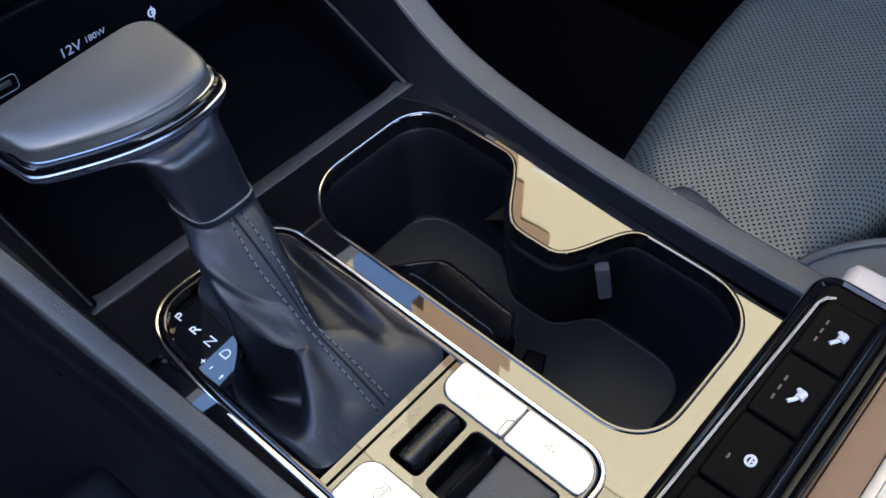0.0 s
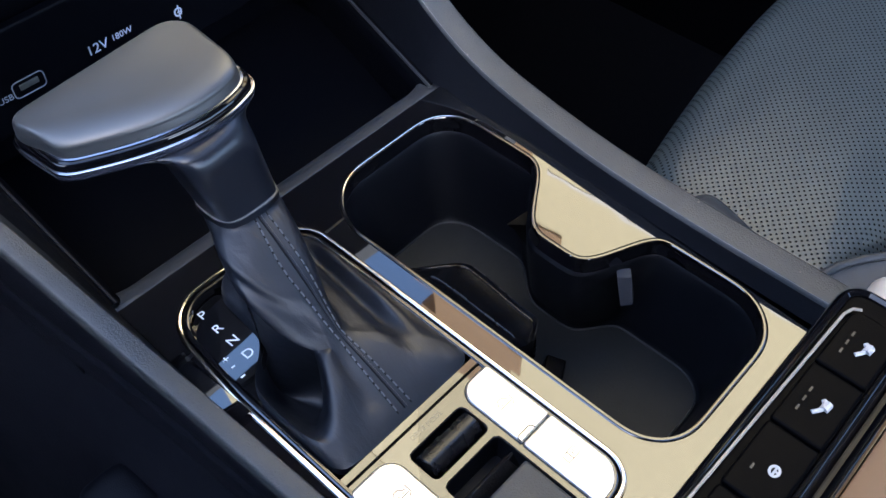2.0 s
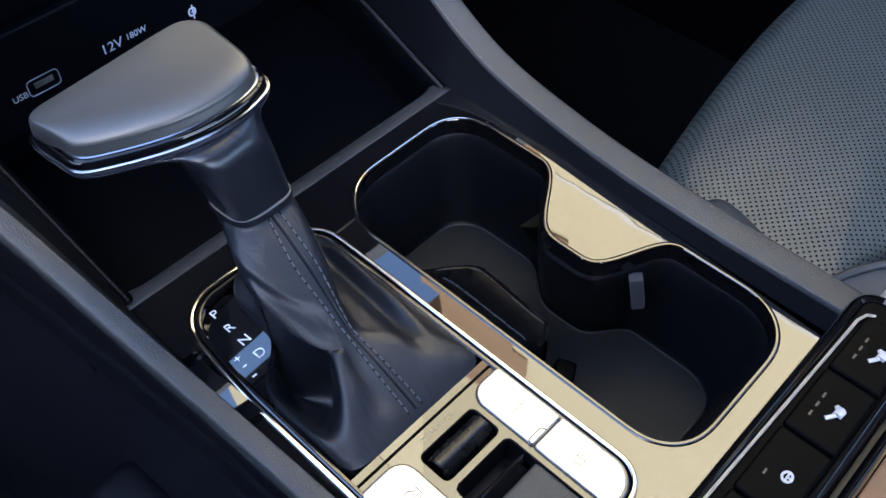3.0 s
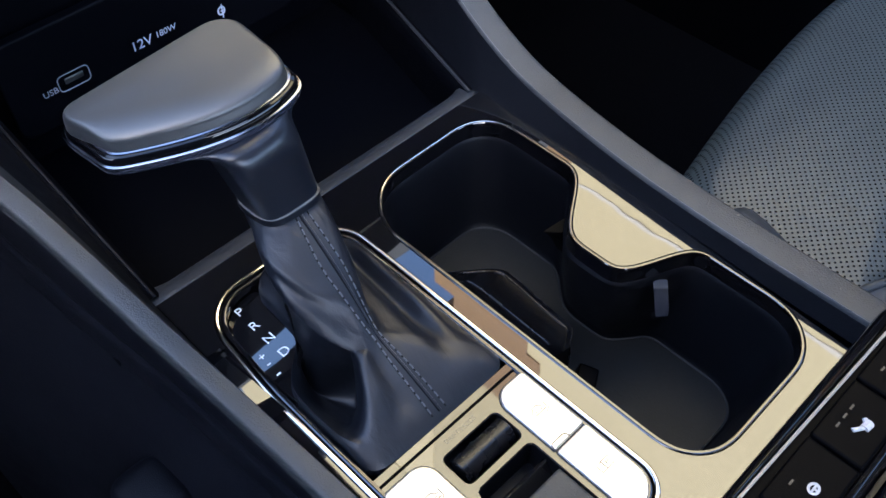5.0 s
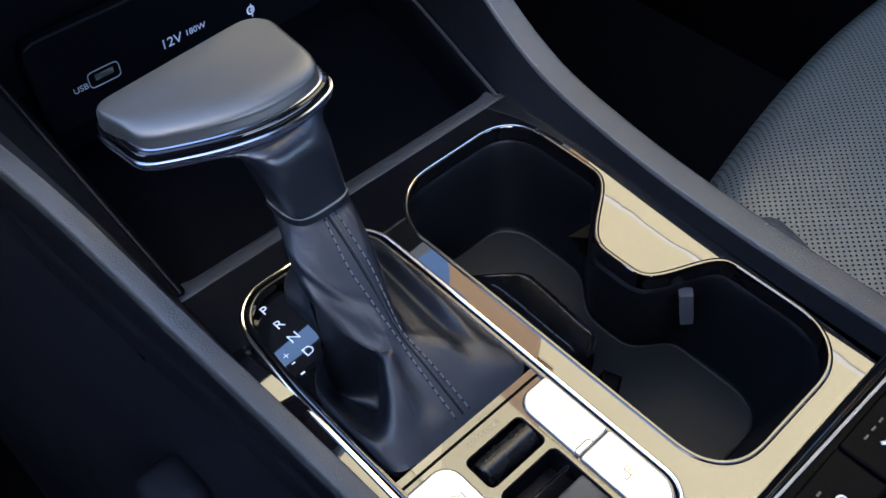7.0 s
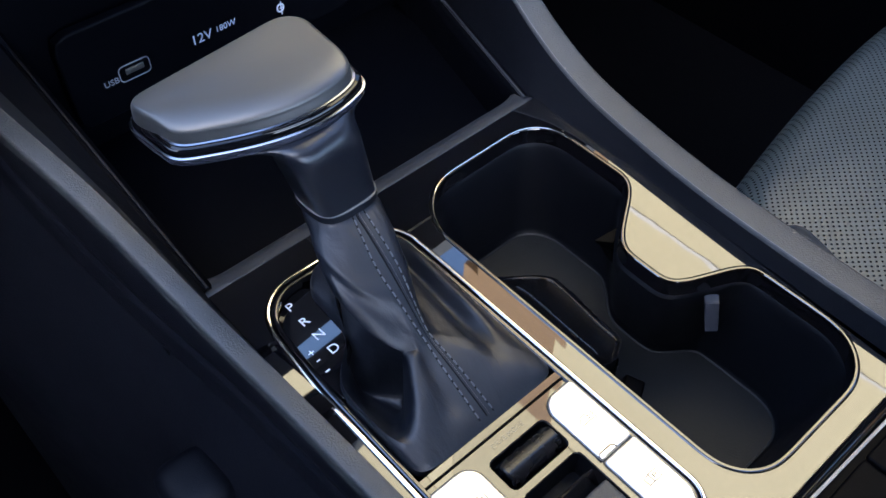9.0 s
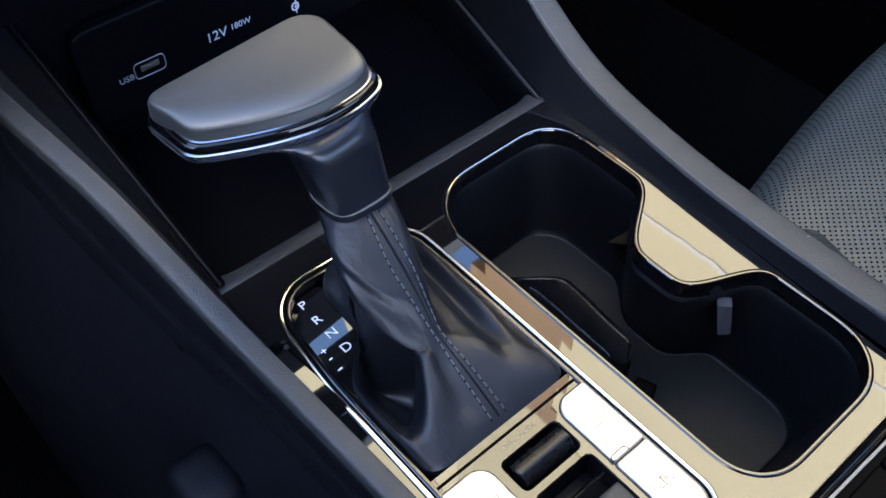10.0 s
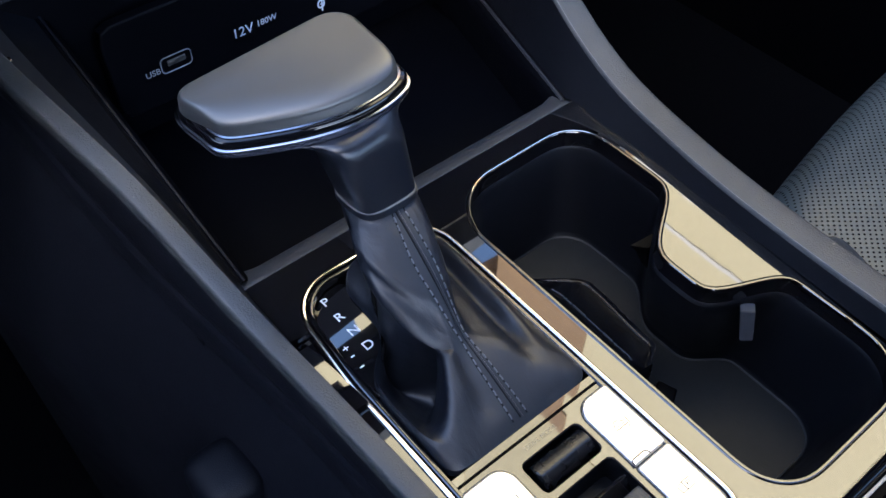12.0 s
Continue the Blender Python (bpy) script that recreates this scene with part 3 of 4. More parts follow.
SLOPE_ICON = [[(-0.42, -0.02), (-0.30, 0.06), (-0.22, 0.20), (0.02, 0.20), (0.12, 0.06), (0.26, 0.02)], [(-0.40, -0.16), (0.30, -0.16)], [(0.16, -0.34), (0.36, -0.22), (0.36, 0.16)], [(-0.26, -0.06), (-0.12, -0.06)], [(0.02, -0.06), (0.16, -0.06)]]
VIEW_ICON = [[(-0.36, -0.2), (-0.36, 0.12), (-0.10, 0.18), (0.34, 0.18), (0.34, -0.2), (-0.36, -0.2)], [(-0.08, -0.2), (-0.08, 0.16)], [(0.06, -0.1), (0.06, 0.08), (0.22, 0.08), (0.22, 0.0), (0.06, 0.0)]]


def switch_button(name, line, icon_at, label):
    b = part(name, pillow(line, -0.4, 0.12, 0.09), SILVER, console, label)
    part("gap", ring(inset(spaced(line, 120), -0.06), 0.07, -0.3, 0.0, 0.02, 120), PLASTIC, b)
    x, y = icon_at[:2]
    paths = SLOPE_ICON if len(icon_at) == 2 else VIEW_ICON
    mark = join(*[tube([(x + u, y + v, 0.13) for u, v in path], 0.02, 5) for path in paths])
    part("icon", mark, ICON, b, "faint grey symbol", smooth=False)
    return b


first = switch_button("button", rounded(-3.3, -1.48, -17.02, -13.55, (0.08, 0.15, 0.8, 0.08)), (-2.35, -15.3), "silver rocker button with a faint symbol")
switch_button("button", rounded(-3.3, -1.48, -20.95, -17.1, (1.2, 0.08, 0.08, 0.3)), (-2.35, -18.8, 1), "silver rocker button with a faint symbol")
switch_button("button", rounded(-9.55, -7.3, -17.02, -13.55, (0.08, 0.8, 0.15, 0.08)), (-8.2, -15.0), "silver rocker button with a faint symbol")
switch_button("button", rounded(-9.55, -7.3, -20.95, -17.1, (0.3, 0.08, 0.08, 1.2)), (-8.4, -18.8, 1), "silver rocker button with a faint symbol")
part("finger_notch", tube([(-3.29, -16.98, 0.10), (-3.27, -16.80, 0.128), (-3.18, -16.75, 0.13), (-2.56, -16.75, 0.13), (-2.44, -16.82, 0.13), (-2.38, -16.99, 0.11)], 0.028, 5), PLASTIC, first, "thin dark notch line")
for h in SW_HOLES:
    hp = spaced(h, 60)
    part("switch_recess", loft([lift(hp, -0.035), lift(inset(hp, 0.05), -0.08), lift(inset(hp, 0.1), -1.6)], cap_last=True), WELL, console, "black switch opening")
roller = [[(-6.6 + 2.8 * u, -14.83 + (0.60 - 0.05 * (abs(u - 0.5) > 0.49)) * math.cos(a), -0.38 + (0.60 - 0.05 * (abs(u - 0.5) > 0.49)) * math.sin(a)) for a in np.linspace(0, 2 * math.pi, 40, endpoint=False)] for u in (0, 0.02, 0.04, 0.5, 0.96, 0.98, 1)]
part("mode_roller", loft(roller, True, True, True), ROLLER, console, "black drive mode roller")
part("lettering", moved(text_mesh("DRIVE MODE", 0.30, 0.003), pose(-5.3, -13.63, -0.026)), FAINT, console, "faint grey lettering", smooth=False)
psw = box(-6.6, -3.75, -20.3, -17.6, -1.2, 0.12, 0.18, 3)
part("parking_switch", psw, RAIL, console, "grey parking brake switch")
part("parking_switch_front", moved(box(-1.4, 1.4, -0.1, 0.1, -0.7, 0.5, 0.06), pose(-5.2, -17.2, -0.5, -35, 0, 0)), GLOSS, console, "glossy front of the parking brake switch")

# ---- gear lever ----
lever = thing("gear_lever", "automatic gear lever with satin grey knob and leather boot", "gear lever")


def boot_base(n=160):
    """Foot of the boot: a long box that leaves room for the position plate."""
    pts = [(-9.3, y) for y in np.linspace(-8.9, -12.2, 8)] + [(-8.95, -12.78), (-2.0, -12.82), (-1.56, -12.5)]
    pts += [(-1.64, y) for y in np.linspace(-11.8, -3.2, 14)] + [(-2.4, -1.5), (-6.2, -1.5)]
    pts += [(-6.95 - 0.2 * smooth01(-2, -5, y) - 2.15 * smooth01(-5.1, -7.9, y), y) for y in np.linspace(-2.2, -8.4, 18)]
    p = np.array(spaced([tuple(map(float, q)) for q in pts], n))
    for _ in range(5):
        p = 0.5 * p + 0.25 * (np.roll(p, 1, 0) + np.roll(p, -1, 0))
    return [tuple(map(float, q)) for q in p]


BASE_LINE = boot_base()
part("boot_frame", tube([(x, y, 0.02) for x, y in inset(BASE_LINE, 0.07)[::-1]] + [(*inset(BASE_LINE, 0.07)[-1], 0.02)], 0.05, 6), PLASTIC, lever, "thin black frame at the foot of the boot")
NB = len(BASE_LINE)


def gauss(d, w):
    return math.exp(-(d / w) ** 2)


def boot_loops(skirt=44, sleeve=36):
    """Rows from the foot up to the fold line, then up the slanting sleeve to the collar."""
    loops = []
    rows = [("skirt", k / skirt) for k in range(skirt)] + [("sleeve", k / sleeve) for k in range(sleeve + 1)]
    for kind, u in rows:
        h = u if kind == "sleeve" else 0.0
        loop = []
        for bx, by in BASE_LINE:
            ang = math.atan2((by + 5.6) / 0.72, bx + 5.6)
            c, s = math.cos(ang), math.sin(ang)
            # fold line: narrow at the rear pinch, wide under the collar
            v = 0.5 + 0.5 * s
            fx = -5.88 - 0.22 * gauss(v - 0.25, 0.22) + 0.88 * smooth01(0.35, 1.0, v) + c * (1.52 + 0.42 * smooth01(0.35, 0.9, v))
            fy = -9.0 + 7.55 * v
            left = smooth01(0.15, -0.55, c)
            wing = left * smooth01(0.42, 0.72, v)
            fx += 0.75 * wing
            fz = (1.78 - 0.9 * smooth01(0.15, 1.0, v)) * (1 - left) + (1.6 + 1.35 * min(1.0, v / 0.32) - 2.0 * smooth01(0.5, 1.0, v)) * left
            k = (abs(c) ** 3 + abs(s) ** 3) ** (-1 / 3)
            tx, ty, tz = -4.91 + 1.54 * c * k, -2.35 + 1.47 * s * k, 5.12 - 0.10 * s
            if kind == "sleeve":
                e = h
                x, y, z = fx + (tx - fx) * e, fy + (ty - fy) * e, fz + (tz - fz) * e
                belly = math.sin(math.pi * min(1.0, h / 0.93)) ** 0.8
                x += belly * (-0.36 * left * (1 - 0.6 * wing) + 0.22 * max(0.0, c))
                z += 0.16 * belly * smooth01(0.2, -0.8, s)
                y -= 0.20 * belly * smooth01(0.2, -0.8, s)
                # slack fold running from the driver's side towards the seam
                d = h - 0.66 + 0.30 * (c + 1.0)
                f = (0.09 * gauss(d, 0.085) - 0.07 * gauss(d + 0.16, 0.09)) * smooth01(0.25, -0.35, c)
                x, y, z = x - f * 0.5, y - f * 0.7, z + f * 0.5
            else:
                e = 1 - (1 - u) ** 1.1
                x, y = bx + (fx - bx) * e, by + (fy - by) * e
                z = 0.05 + (fz - 0.05) * e + (0.30 - 0.18 * smooth01(-11.5, -12.6, by)) * (1 - math.exp(-u / 0.05)) * (1 - e)
                z += 0.10 * math.sin(math.pi * u) * smooth01(-9.5, -12.5, by)
                pocket = smooth01(-4.4, -6.2, by) * smooth01(-12.7, -10.4, by) * smooth01(-6.4, -7.2, bx)
                if pocket:
                    stops = (0, 0.08, 0.16, 0.28, 0.45, 0.62, 0.76, 0.86, 0.94, 1)
                    pu = float(np.interp(u, stops, (0, 0.0, 0.04, 0.16, 0.50, 1.05, 1.45, 1.48, 1.25, 1)))
                    pz = float(np.interp(u, stops, (0.05, 0.48, 0.62, 0.0, -1.7, -3.0, -2.3, 0.0, fz - 0.35, fz)))
                    pu = pu if pu < 1 else 1 + (pu - 1) * smooth01(-11.0, -8.6, by)
                    px, py = bx + (fx - bx) * pu, by + (fy - by) * min(1.0, pu)
                    x, y, z = x + (px - x) * pocket, y + (py - y) * pocket, z + (pz - z) * pocket
            rest = 1 - 0.75 * h
            x += 0.05 * noise.noise((x * 0.6, y * 0.6, z * 0.8)) * rest
            y += 0.05 * noise.noise((x * 0.6 + 9, y * 0.6, z * 0.8)) * rest
            z += 0.05 * noise.noise((x * 0.5, y * 0.5 + 5, z * 0.6)) * rest
            # ridge that runs from the pinch towards the rear corner
            w = min(1.0, max(0.0, (-9.1 - y) / 2.6))
            r = gauss(x + 6.42 + 1.3 * w, 0.32 + 0.60 * w) * smooth01(-8.5, -9.2, y) * smooth01(-12.4, -10.6, y) * (1 - h)
            z += 0.24 * r * (1 - 0.5 * w)
            # soft valley between ridge and seam
            z -= 0.16 * gauss(x + 5.95 + 0.4 * w, 0.28 + 0.3 * w) * smooth01(-9.0, -9.8, y) * smooth01(-12.4, -11.0, y) * (1 - h)
            # deep fold along the passenger's side, with a flat hem outside it
            if kind == "skirt":
                vx = -2.88 - 0.085 * (-5.5 - y)
                run = smooth01(-12.0, -7.6, y) * smooth01(-2.2, -4.6, y)
                z -= 0.55 * gauss(x - vx, 0.44) * run * smooth01(0.1, 0.8, z)
                z += 0.30 * gauss(x - vx - 0.75, 0.42) * run * smooth01(-1.6, -1.9, x)
                z += 0.10 * gauss(x - vx + 0.75, 0.5) * run
            # small gathers under the collar
            if h > 0.7:
                g = math.sin(ang * 9 + 3 * noise.noise((c * 2, s * 2, 0))) * gauss(h - 0.90, 0.05)
                x, y = x + 0.03 * c * g, y + 0.03 * s * g
                n_ = 0.10 * gauss(h - 0.965, 0.03)
                x, y = x - n_ * c, y - n_ * s
            loop.append((x, y, z))
        loops.append(loop)
    # ease the bend where sleeve and skirt meet behind the lever
    p = np.array(loops)
    ease = np.minimum(0.85, [smooth01(-6.9, -5.9, x) * smooth01(-10.5, -11.5, y) + (x > -2.5) * smooth01(-4, -9, y) * (y > -12.4) for x, y in BASE_LINE])[None, :, None] * np.array([gauss((j - skirt) / 9.0, 1.0) for j in range(1, len(loops) - 1)])[:, None, None]
    for _ in range(22):
        p[1:-1] += ease * (0.5 * (p[:-2] + p[2:]) - p[1:-1])
    # soften the hollow
    soft = np.array([(x < -6.5) * smooth01(-4.6, -6.5, y) * smooth01(-12.8, -11.5, y) for x, y in BASE_LINE])[None, :, None] * np.array([smooth01(8, 14, j) * smooth01(skirt - 1, skirt - 5, j) for j in range(1, len(loops) - 1)])[:, None, None]
    for _ in range(6):
        q = 0.25 * (p[:-2] + p[2:] + np.roll(p, 1, 1)[1:-1] + np.roll(p, -1, 1)[1:-1])
        p[1:-1] += 0.8 * soft * (q - p[1:-1])
    return [[tuple(map(float, q)) for q in row] for row in p]


BOOT = boot_loops()
low = [[(x, y, z - 0.5) for x, y, z in BOOT[0]]]
part("boot", loft(low + BOOT), LEATHER, lever, "creased black leather boot")

# stitched seam down the rear of the boot
seam_i = min((i for i in range(NB) if BASE_LINE[i][1] < -10), key=lambda i: abs(BASE_LINE[i][0] + 5.2))


def on_boot(x, j):
    """The point of the rear face in row j at that x, and the normal there."""
    row = sorted((BOOT[j][(seam_i + d) % NB] for d in range(-10, 27)), key=lambda p: p[0])
    for a, b in zip(row, row[1:]):
        if a[0] <= x <= b[0]:
            u = (x - a[0]) / max(1e-6, b[0] - a[0])
            return Vector(a).lerp(Vector(b), u)
    return Vector(row[0] if x < row[0][0] else row[-1])


def seam_spread(j):
    """How far the stitch rows stand apart: close at the pinch, wider up the sleeve and at the foot."""
    return float(np.interp(j, (3, 30, 44, 52, 64, 80), (0.38, 0.27, 0.18, 0.28, 0.46, 0.40)))


def seam_line(side, out):
    pts = [on_boot(-5.42 + 0.42 * max(0.0, (j - 44) / 36) ** 1.6 + side * seam_spread(j), j) for j in range(3, len(BOOT))]
    line = []
    for i, p in enumerate(pts):
        d = (pts[min(i + 1, len(pts) - 1)] - pts[max(i - 1, 0)]).normalized()
        nrm = Vector((1, 0, 0)).cross(d)
        nrm = nrm if nrm.z > 0 else -nrm
        line.append(p + nrm.normalized() * out)
    return line


part("seam", tube(seam_line(0.0, 0.004), 0.035, 6), SEAM, lever, "dark closed seam")
part("seam_welt", tube(seam_line(0.22, -0.01), 0.07, 6), LEATHER, lever)
for side in (-1, 1):
    part("stitch_channel", tube(seam_line(side, -0.012), 0.042, 6), SEAM, lever)
    base_line = seam_line(side, 0.022)
    dense = [p.lerp(q, k / 6) for p, q in zip(base_line, base_line[1:]) for k in range(6)]
    s = [0.0]
    for p, q in zip(dense, dense[1:]):
        s.append(s[-1] + (q - p).length)
    pos = 0.15
    while pos < s[-1] - 0.4:
        ia = min(range(len(s)), key=lambda i: abs(s[i] - pos))
        ib = min(range(len(s)), key=lambda i: abs(s[i] - pos - 0.25))
        part("stitch", tube([dense[ia] - Vector((0, 0, 0.02)), (dense[ia] + dense[ib]) / 2 + Vector((0, -0.012, 0.018)), dense[ib] - Vector((0, 0, 0.02))], 0.038, 5), THREAD, lever)
        pos += 0.38

# neck and T-shaped knob
def neck_loop(cx, cy, z, rx, ry, n=48, p=3.2):
    out = []
    for k in range(n):
        a = 2 * math.pi * k / n
        c, s_ = math.cos(a), math.sin(a)
        r = (abs(c) ** p + abs(s_) ** p) ** (-1 / p)
        out.append((cx + rx * c * r, cy + ry * s_ * r, z - 0.12 * s_))
    return out


part("collar", loft([neck_loop(-4.90, -2.35, 5.02, 1.51, 1.45), neck_loop(-4.91, -2.35, 5.08, 1.59, 1.52), neck_loop(-4.93, -2.35, 5.40, 1.57, 1.50), neck_loop(-4.95, -2.34, 5.46, 1.45, 1.4)]), NECK, lever, "dark collar above the boot")
part("collar_line", loft([neck_loop(-4.94, -2.345, 5.42, 1.51, 1.45), neck_loop(-4.94, -2.345, 5.425, 1.562, 1.492), neck_loop(-4.95, -2.34, 5.445, 1.562, 1.492), neck_loop(-4.95, -2.34, 5.45, 1.49, 1.43)]), LINE, lever, "thin grey collar line")


def knob_loop(d, z, rear=0.0, rounding=6):
    """Outline of the knob, d inside its widest line and rear more at the rear edge, on the knob's own tilt:
    front edge gently bowed, rear edge bowed, tapering to the driver's end."""
    x0, x1 = -10.54 + d, -2.95 - d - 0.10 * rear
    pts = []
    for u in np.linspace(0.03, 0.97, 46):
        x = x0 + (x1 - x0) * u
        pts.append((x, -0.20 - 2.45 * math.sin(math.pi / 2 * min(1.0, (x + 10.54) / 5.8)) + 0.25 * smooth01(-4.4, -3.0, x) + d + rear * (1.18 - 0.36 * u)))
    ya, yb = pts[-1][1] + 0.35, 1.85 - d
    pts += [(x1 + (0.05 if d > 0.05 else -0.04) * (y + 1.9) * (y > -1.9), y) for y in np.linspace(ya, yb, 18)]
    pts += [(x, 2.82 - d - 0.062 * max(0.0, x + 10.5) - 0.08 * max(0.0, x + 4.6) ** 2) for x in np.linspace(x1 - 0.3, x0 - (0.25 if d > 0.12 else 0.0), 48)]
    yl = pts[0][1]
    pts += [(x0 - (0.5 if d > 0.12 else 0.22) * smooth01(0.2, 2.4, y), y) for y in np.linspace(2.6 - d, yl + 0.25, 14)]
    p = np.array(pts, float)
    for _ in range(rounding):
        p = 0.5 * p + 0.25 * (np.roll(p, 1, 0) + np.roll(p, -1, 0))
    return [(float(x), float(y), z + 0.125 * (float(x) + 7.0) + 0.02 * float(y)) for x, y in p]


def knob_by_angle(c, s, d, z):
    """Point of the knob's outline in the direction (c, s) from the head of the neck."""
    cx, cy = -6.0, -1.55
    best = max(knob_loop(d, z), key=lambda p: ((p[0] - cx) * c + (p[1] - cy) * s) / (math.hypot(p[0] - cx, p[1] - cy) + 1e-6))
    return best


N_NECK = 96
rim_pts = [knob_by_angle(math.cos(2 * math.pi * k / N_NECK), math.sin(2 * math.pi * k / N_NECK), -0.15, 9.30) for k in range(N_NECK)]
neck = []
for k in range(31):
    u = k / 30
    z = 5.46 + 3.75 * u
    grow = smooth01(0.78, 1.0, u)
    body = neck_loop(-4.95 - 0.70 * u - 0.2 * grow, -2.33 + 0.36 * u, z, 1.47 + 0.26 * u, 1.40 + 0.12 * u, N_NECK, 4.2)
    w = 0.0 if u < 0.70 else ((u - 0.70) / 0.30) ** 2.4
    neck.append([(p[0] + (q[0] - p[0]) * w, p[1] + (q[1] - p[1]) * w, p[2] + (q[2] - p[2]) * w ** 0.6) for p, q in zip(body, rim_pts)])
part("neck", loft(neck), NECK, lever, "dark satin neck")
part("knob_base", loft([knob_loop(0.25, 9.24), knob_loop(-0.05, 9.26), knob_loop(-0.15, 9.32), knob_loop(-0.19, 9.45), knob_loop(-0.18, 9.64)]), NECK_METAL, lever, "dark metal band under the knob")
part("chrome_ring", loft([knob_loop(-0.17, 9.615), knob_loop(-0.205, 9.63), knob_loop(-0.20, 9.675), knob_loop(-0.15, 9.70), knob_loop(0.1, 9.74)]), CHROME_DARK, lever, "bright chrome ring round the knob")
part("gloss_band", loft([knob_loop(-0.12, 9.71), knob_loop(-0.10, 9.92), knob_loop(-0.02, 10.02), knob_loop(0.20, 10.06)]), RIM, lever, "gloss black band")
part("chrome_line", loft([knob_loop(0.10, 10.03), knob_loop(0.085, 10.07), knob_loop(0.10, 10.11), knob_loop(0.20, 10.13)]), CHROME_DARK, lever, "fine chrome line under the cap")
cap = [knob_loop(0.20, 10.06, 0.0, 6), knob_loop(0.18, 10.14, 0.0, 6)]
for k in range(1, 8):
    a = k / 7
    cap.append(knob_loop(0.18 + 0.02 * a, 10.14 + 0.30 * a, 0.09 * a ** 1.1, 6))
for k in range(1, 17):
    a = radians(90 * k / 16)
    cap.append(knob_loop(0.20 + 0.20 * (1 - math.cos(a)), 10.44 + 0.48 * math.sin(a), 0.09 + 1.35 * (1 - math.cos(a)) ** 1.1, 6))
mid_x, mid_y, mid_z = (sum(p[i] for p in cap[-1]) / len(cap[-1]) for i in range(3))
edge_loop = cap[-1]
for u in (0.12, 0.3, 0.5, 0.7, 0.88):
    cap.append([(x + (mid_x - x) * u, y + (mid_y - y) * u, z + (mid_z - z) * u + 0.07 * math.sin(math.pi / 2 * u)) for x, y, z in edge_loop])
part("knob_cap", loft(cap, cap_last=True), SATIN, lever, "satin grey padded knob top")

# ---- dashboard ----
dash = thing("dashboard", "black lower dashboard with charging sockets", "dashboard")
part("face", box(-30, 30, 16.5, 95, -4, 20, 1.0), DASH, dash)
# Unseen overhang, added as a light blocker; set back mid-span for the plate's reflection.
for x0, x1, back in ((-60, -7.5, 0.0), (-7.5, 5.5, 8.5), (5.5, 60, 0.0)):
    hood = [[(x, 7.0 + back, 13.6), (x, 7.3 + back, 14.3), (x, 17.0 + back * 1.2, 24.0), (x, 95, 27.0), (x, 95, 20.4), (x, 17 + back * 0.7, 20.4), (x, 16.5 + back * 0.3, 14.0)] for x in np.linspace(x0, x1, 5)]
    part("hood", loft(hood, True, True, True), DASH, dash, "unseen overhang added to shade the tray and rails")
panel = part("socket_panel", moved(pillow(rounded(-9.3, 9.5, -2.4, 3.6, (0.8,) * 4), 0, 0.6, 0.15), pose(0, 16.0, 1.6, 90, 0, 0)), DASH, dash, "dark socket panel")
part("lettering", moved(text_mesh("12V", 0.87), pose(-1.26, 15.38, 1.64, 90, 0, 0)), PRINT_BLUE, panel, smooth=False)
part("lettering", moved(text_mesh("180W", 0.54), pose(0.34, 15.38, 1.70, 90, 0, 0)), PRINT_BLUE, panel, smooth=False)
part("lettering", moved(text_mesh("USB", 0.52), pose(-6.97, 15.38, 1.42, 90, 0, 0)), GREY_PRINT, panel, smooth=False)
part("charging_symbol", moved(join(ring(rounded(-0.27, 0.27, -0.3, 0.3, (0.26,) * 4), 0.11, 0, 0.02, 0.005, 40), box(0.02, 0.10, -0.5, 0.42, 0.0, 0.02), box(-0.06, 0.2, -0.06, 0.02, 0.0, 0.02)), pose(4.1, 15.39, 1.2, 90, 0, 0)), PRINT_BLUE, panel, smooth=False)
port = part("usb_port", moved(ring(rounded(-0.95, 0.95, -0.52, 0.52, (0.28,) * 4), 0.055, 0, 0.04, 0.01, 60), pose(-5.52, 15.4, 1.6, 90, 0, 0)), GREY_PRINT, panel, "white outlined socket")
part("socket", box(-6.05, -4.95, 15.34, 15.5, 1.50, 1.85, 0.04), SILVER_DARK, port, "bare metal socket")

# ---- armrest with heater switches ----
armrest = thing("armrest_box", "center armrest box with black seat heater switch panel", "armrest")
part("body", box(-10.4, 9.9, -52, -23.4, -20, 3.2, 0.4, 3), PLASTIC, armrest)
frame_line = rounded(-12.0, 9.4, -26.75, -23.25, (0.5, 1.1, 1.1, 0.5), 12)
fr = spaced(frame_line, 220)
part("frame", loft([lift(inset(fr, -0.25), 0.02), lift(inset(fr, -0.12), 2.6), lift(inset(fr, 0.0), 3.9), lift(inset(fr, 0.08), 4.35), lift(inset(fr, 0.22), 4.55), lift(inset(fr, 0.35), 4.6), lift(inset(fr, 0.5), 4.5), lift(inset(fr, 0.55), 4.2)]), RIM, armrest, "piano black frame")
part("panel", pillow(inset(fr, 0.5), 3.6, 4.42, 0.05, 160), MATTE, armrest, "black switch panel")
strip = [(-11.0, -23.72, 4.6)] + [(x, -23.72 - 0.022 * (x + 4), 4.6) for x in np.linspace(-8, 7.4, 12)] + [(7.85, -24.12, 4.6), (8.05, -24.4, 4.58)]
part("edge_strip", tube(strip, 0.062, 8), STRIP, armrest, "brushed bright edge strip")
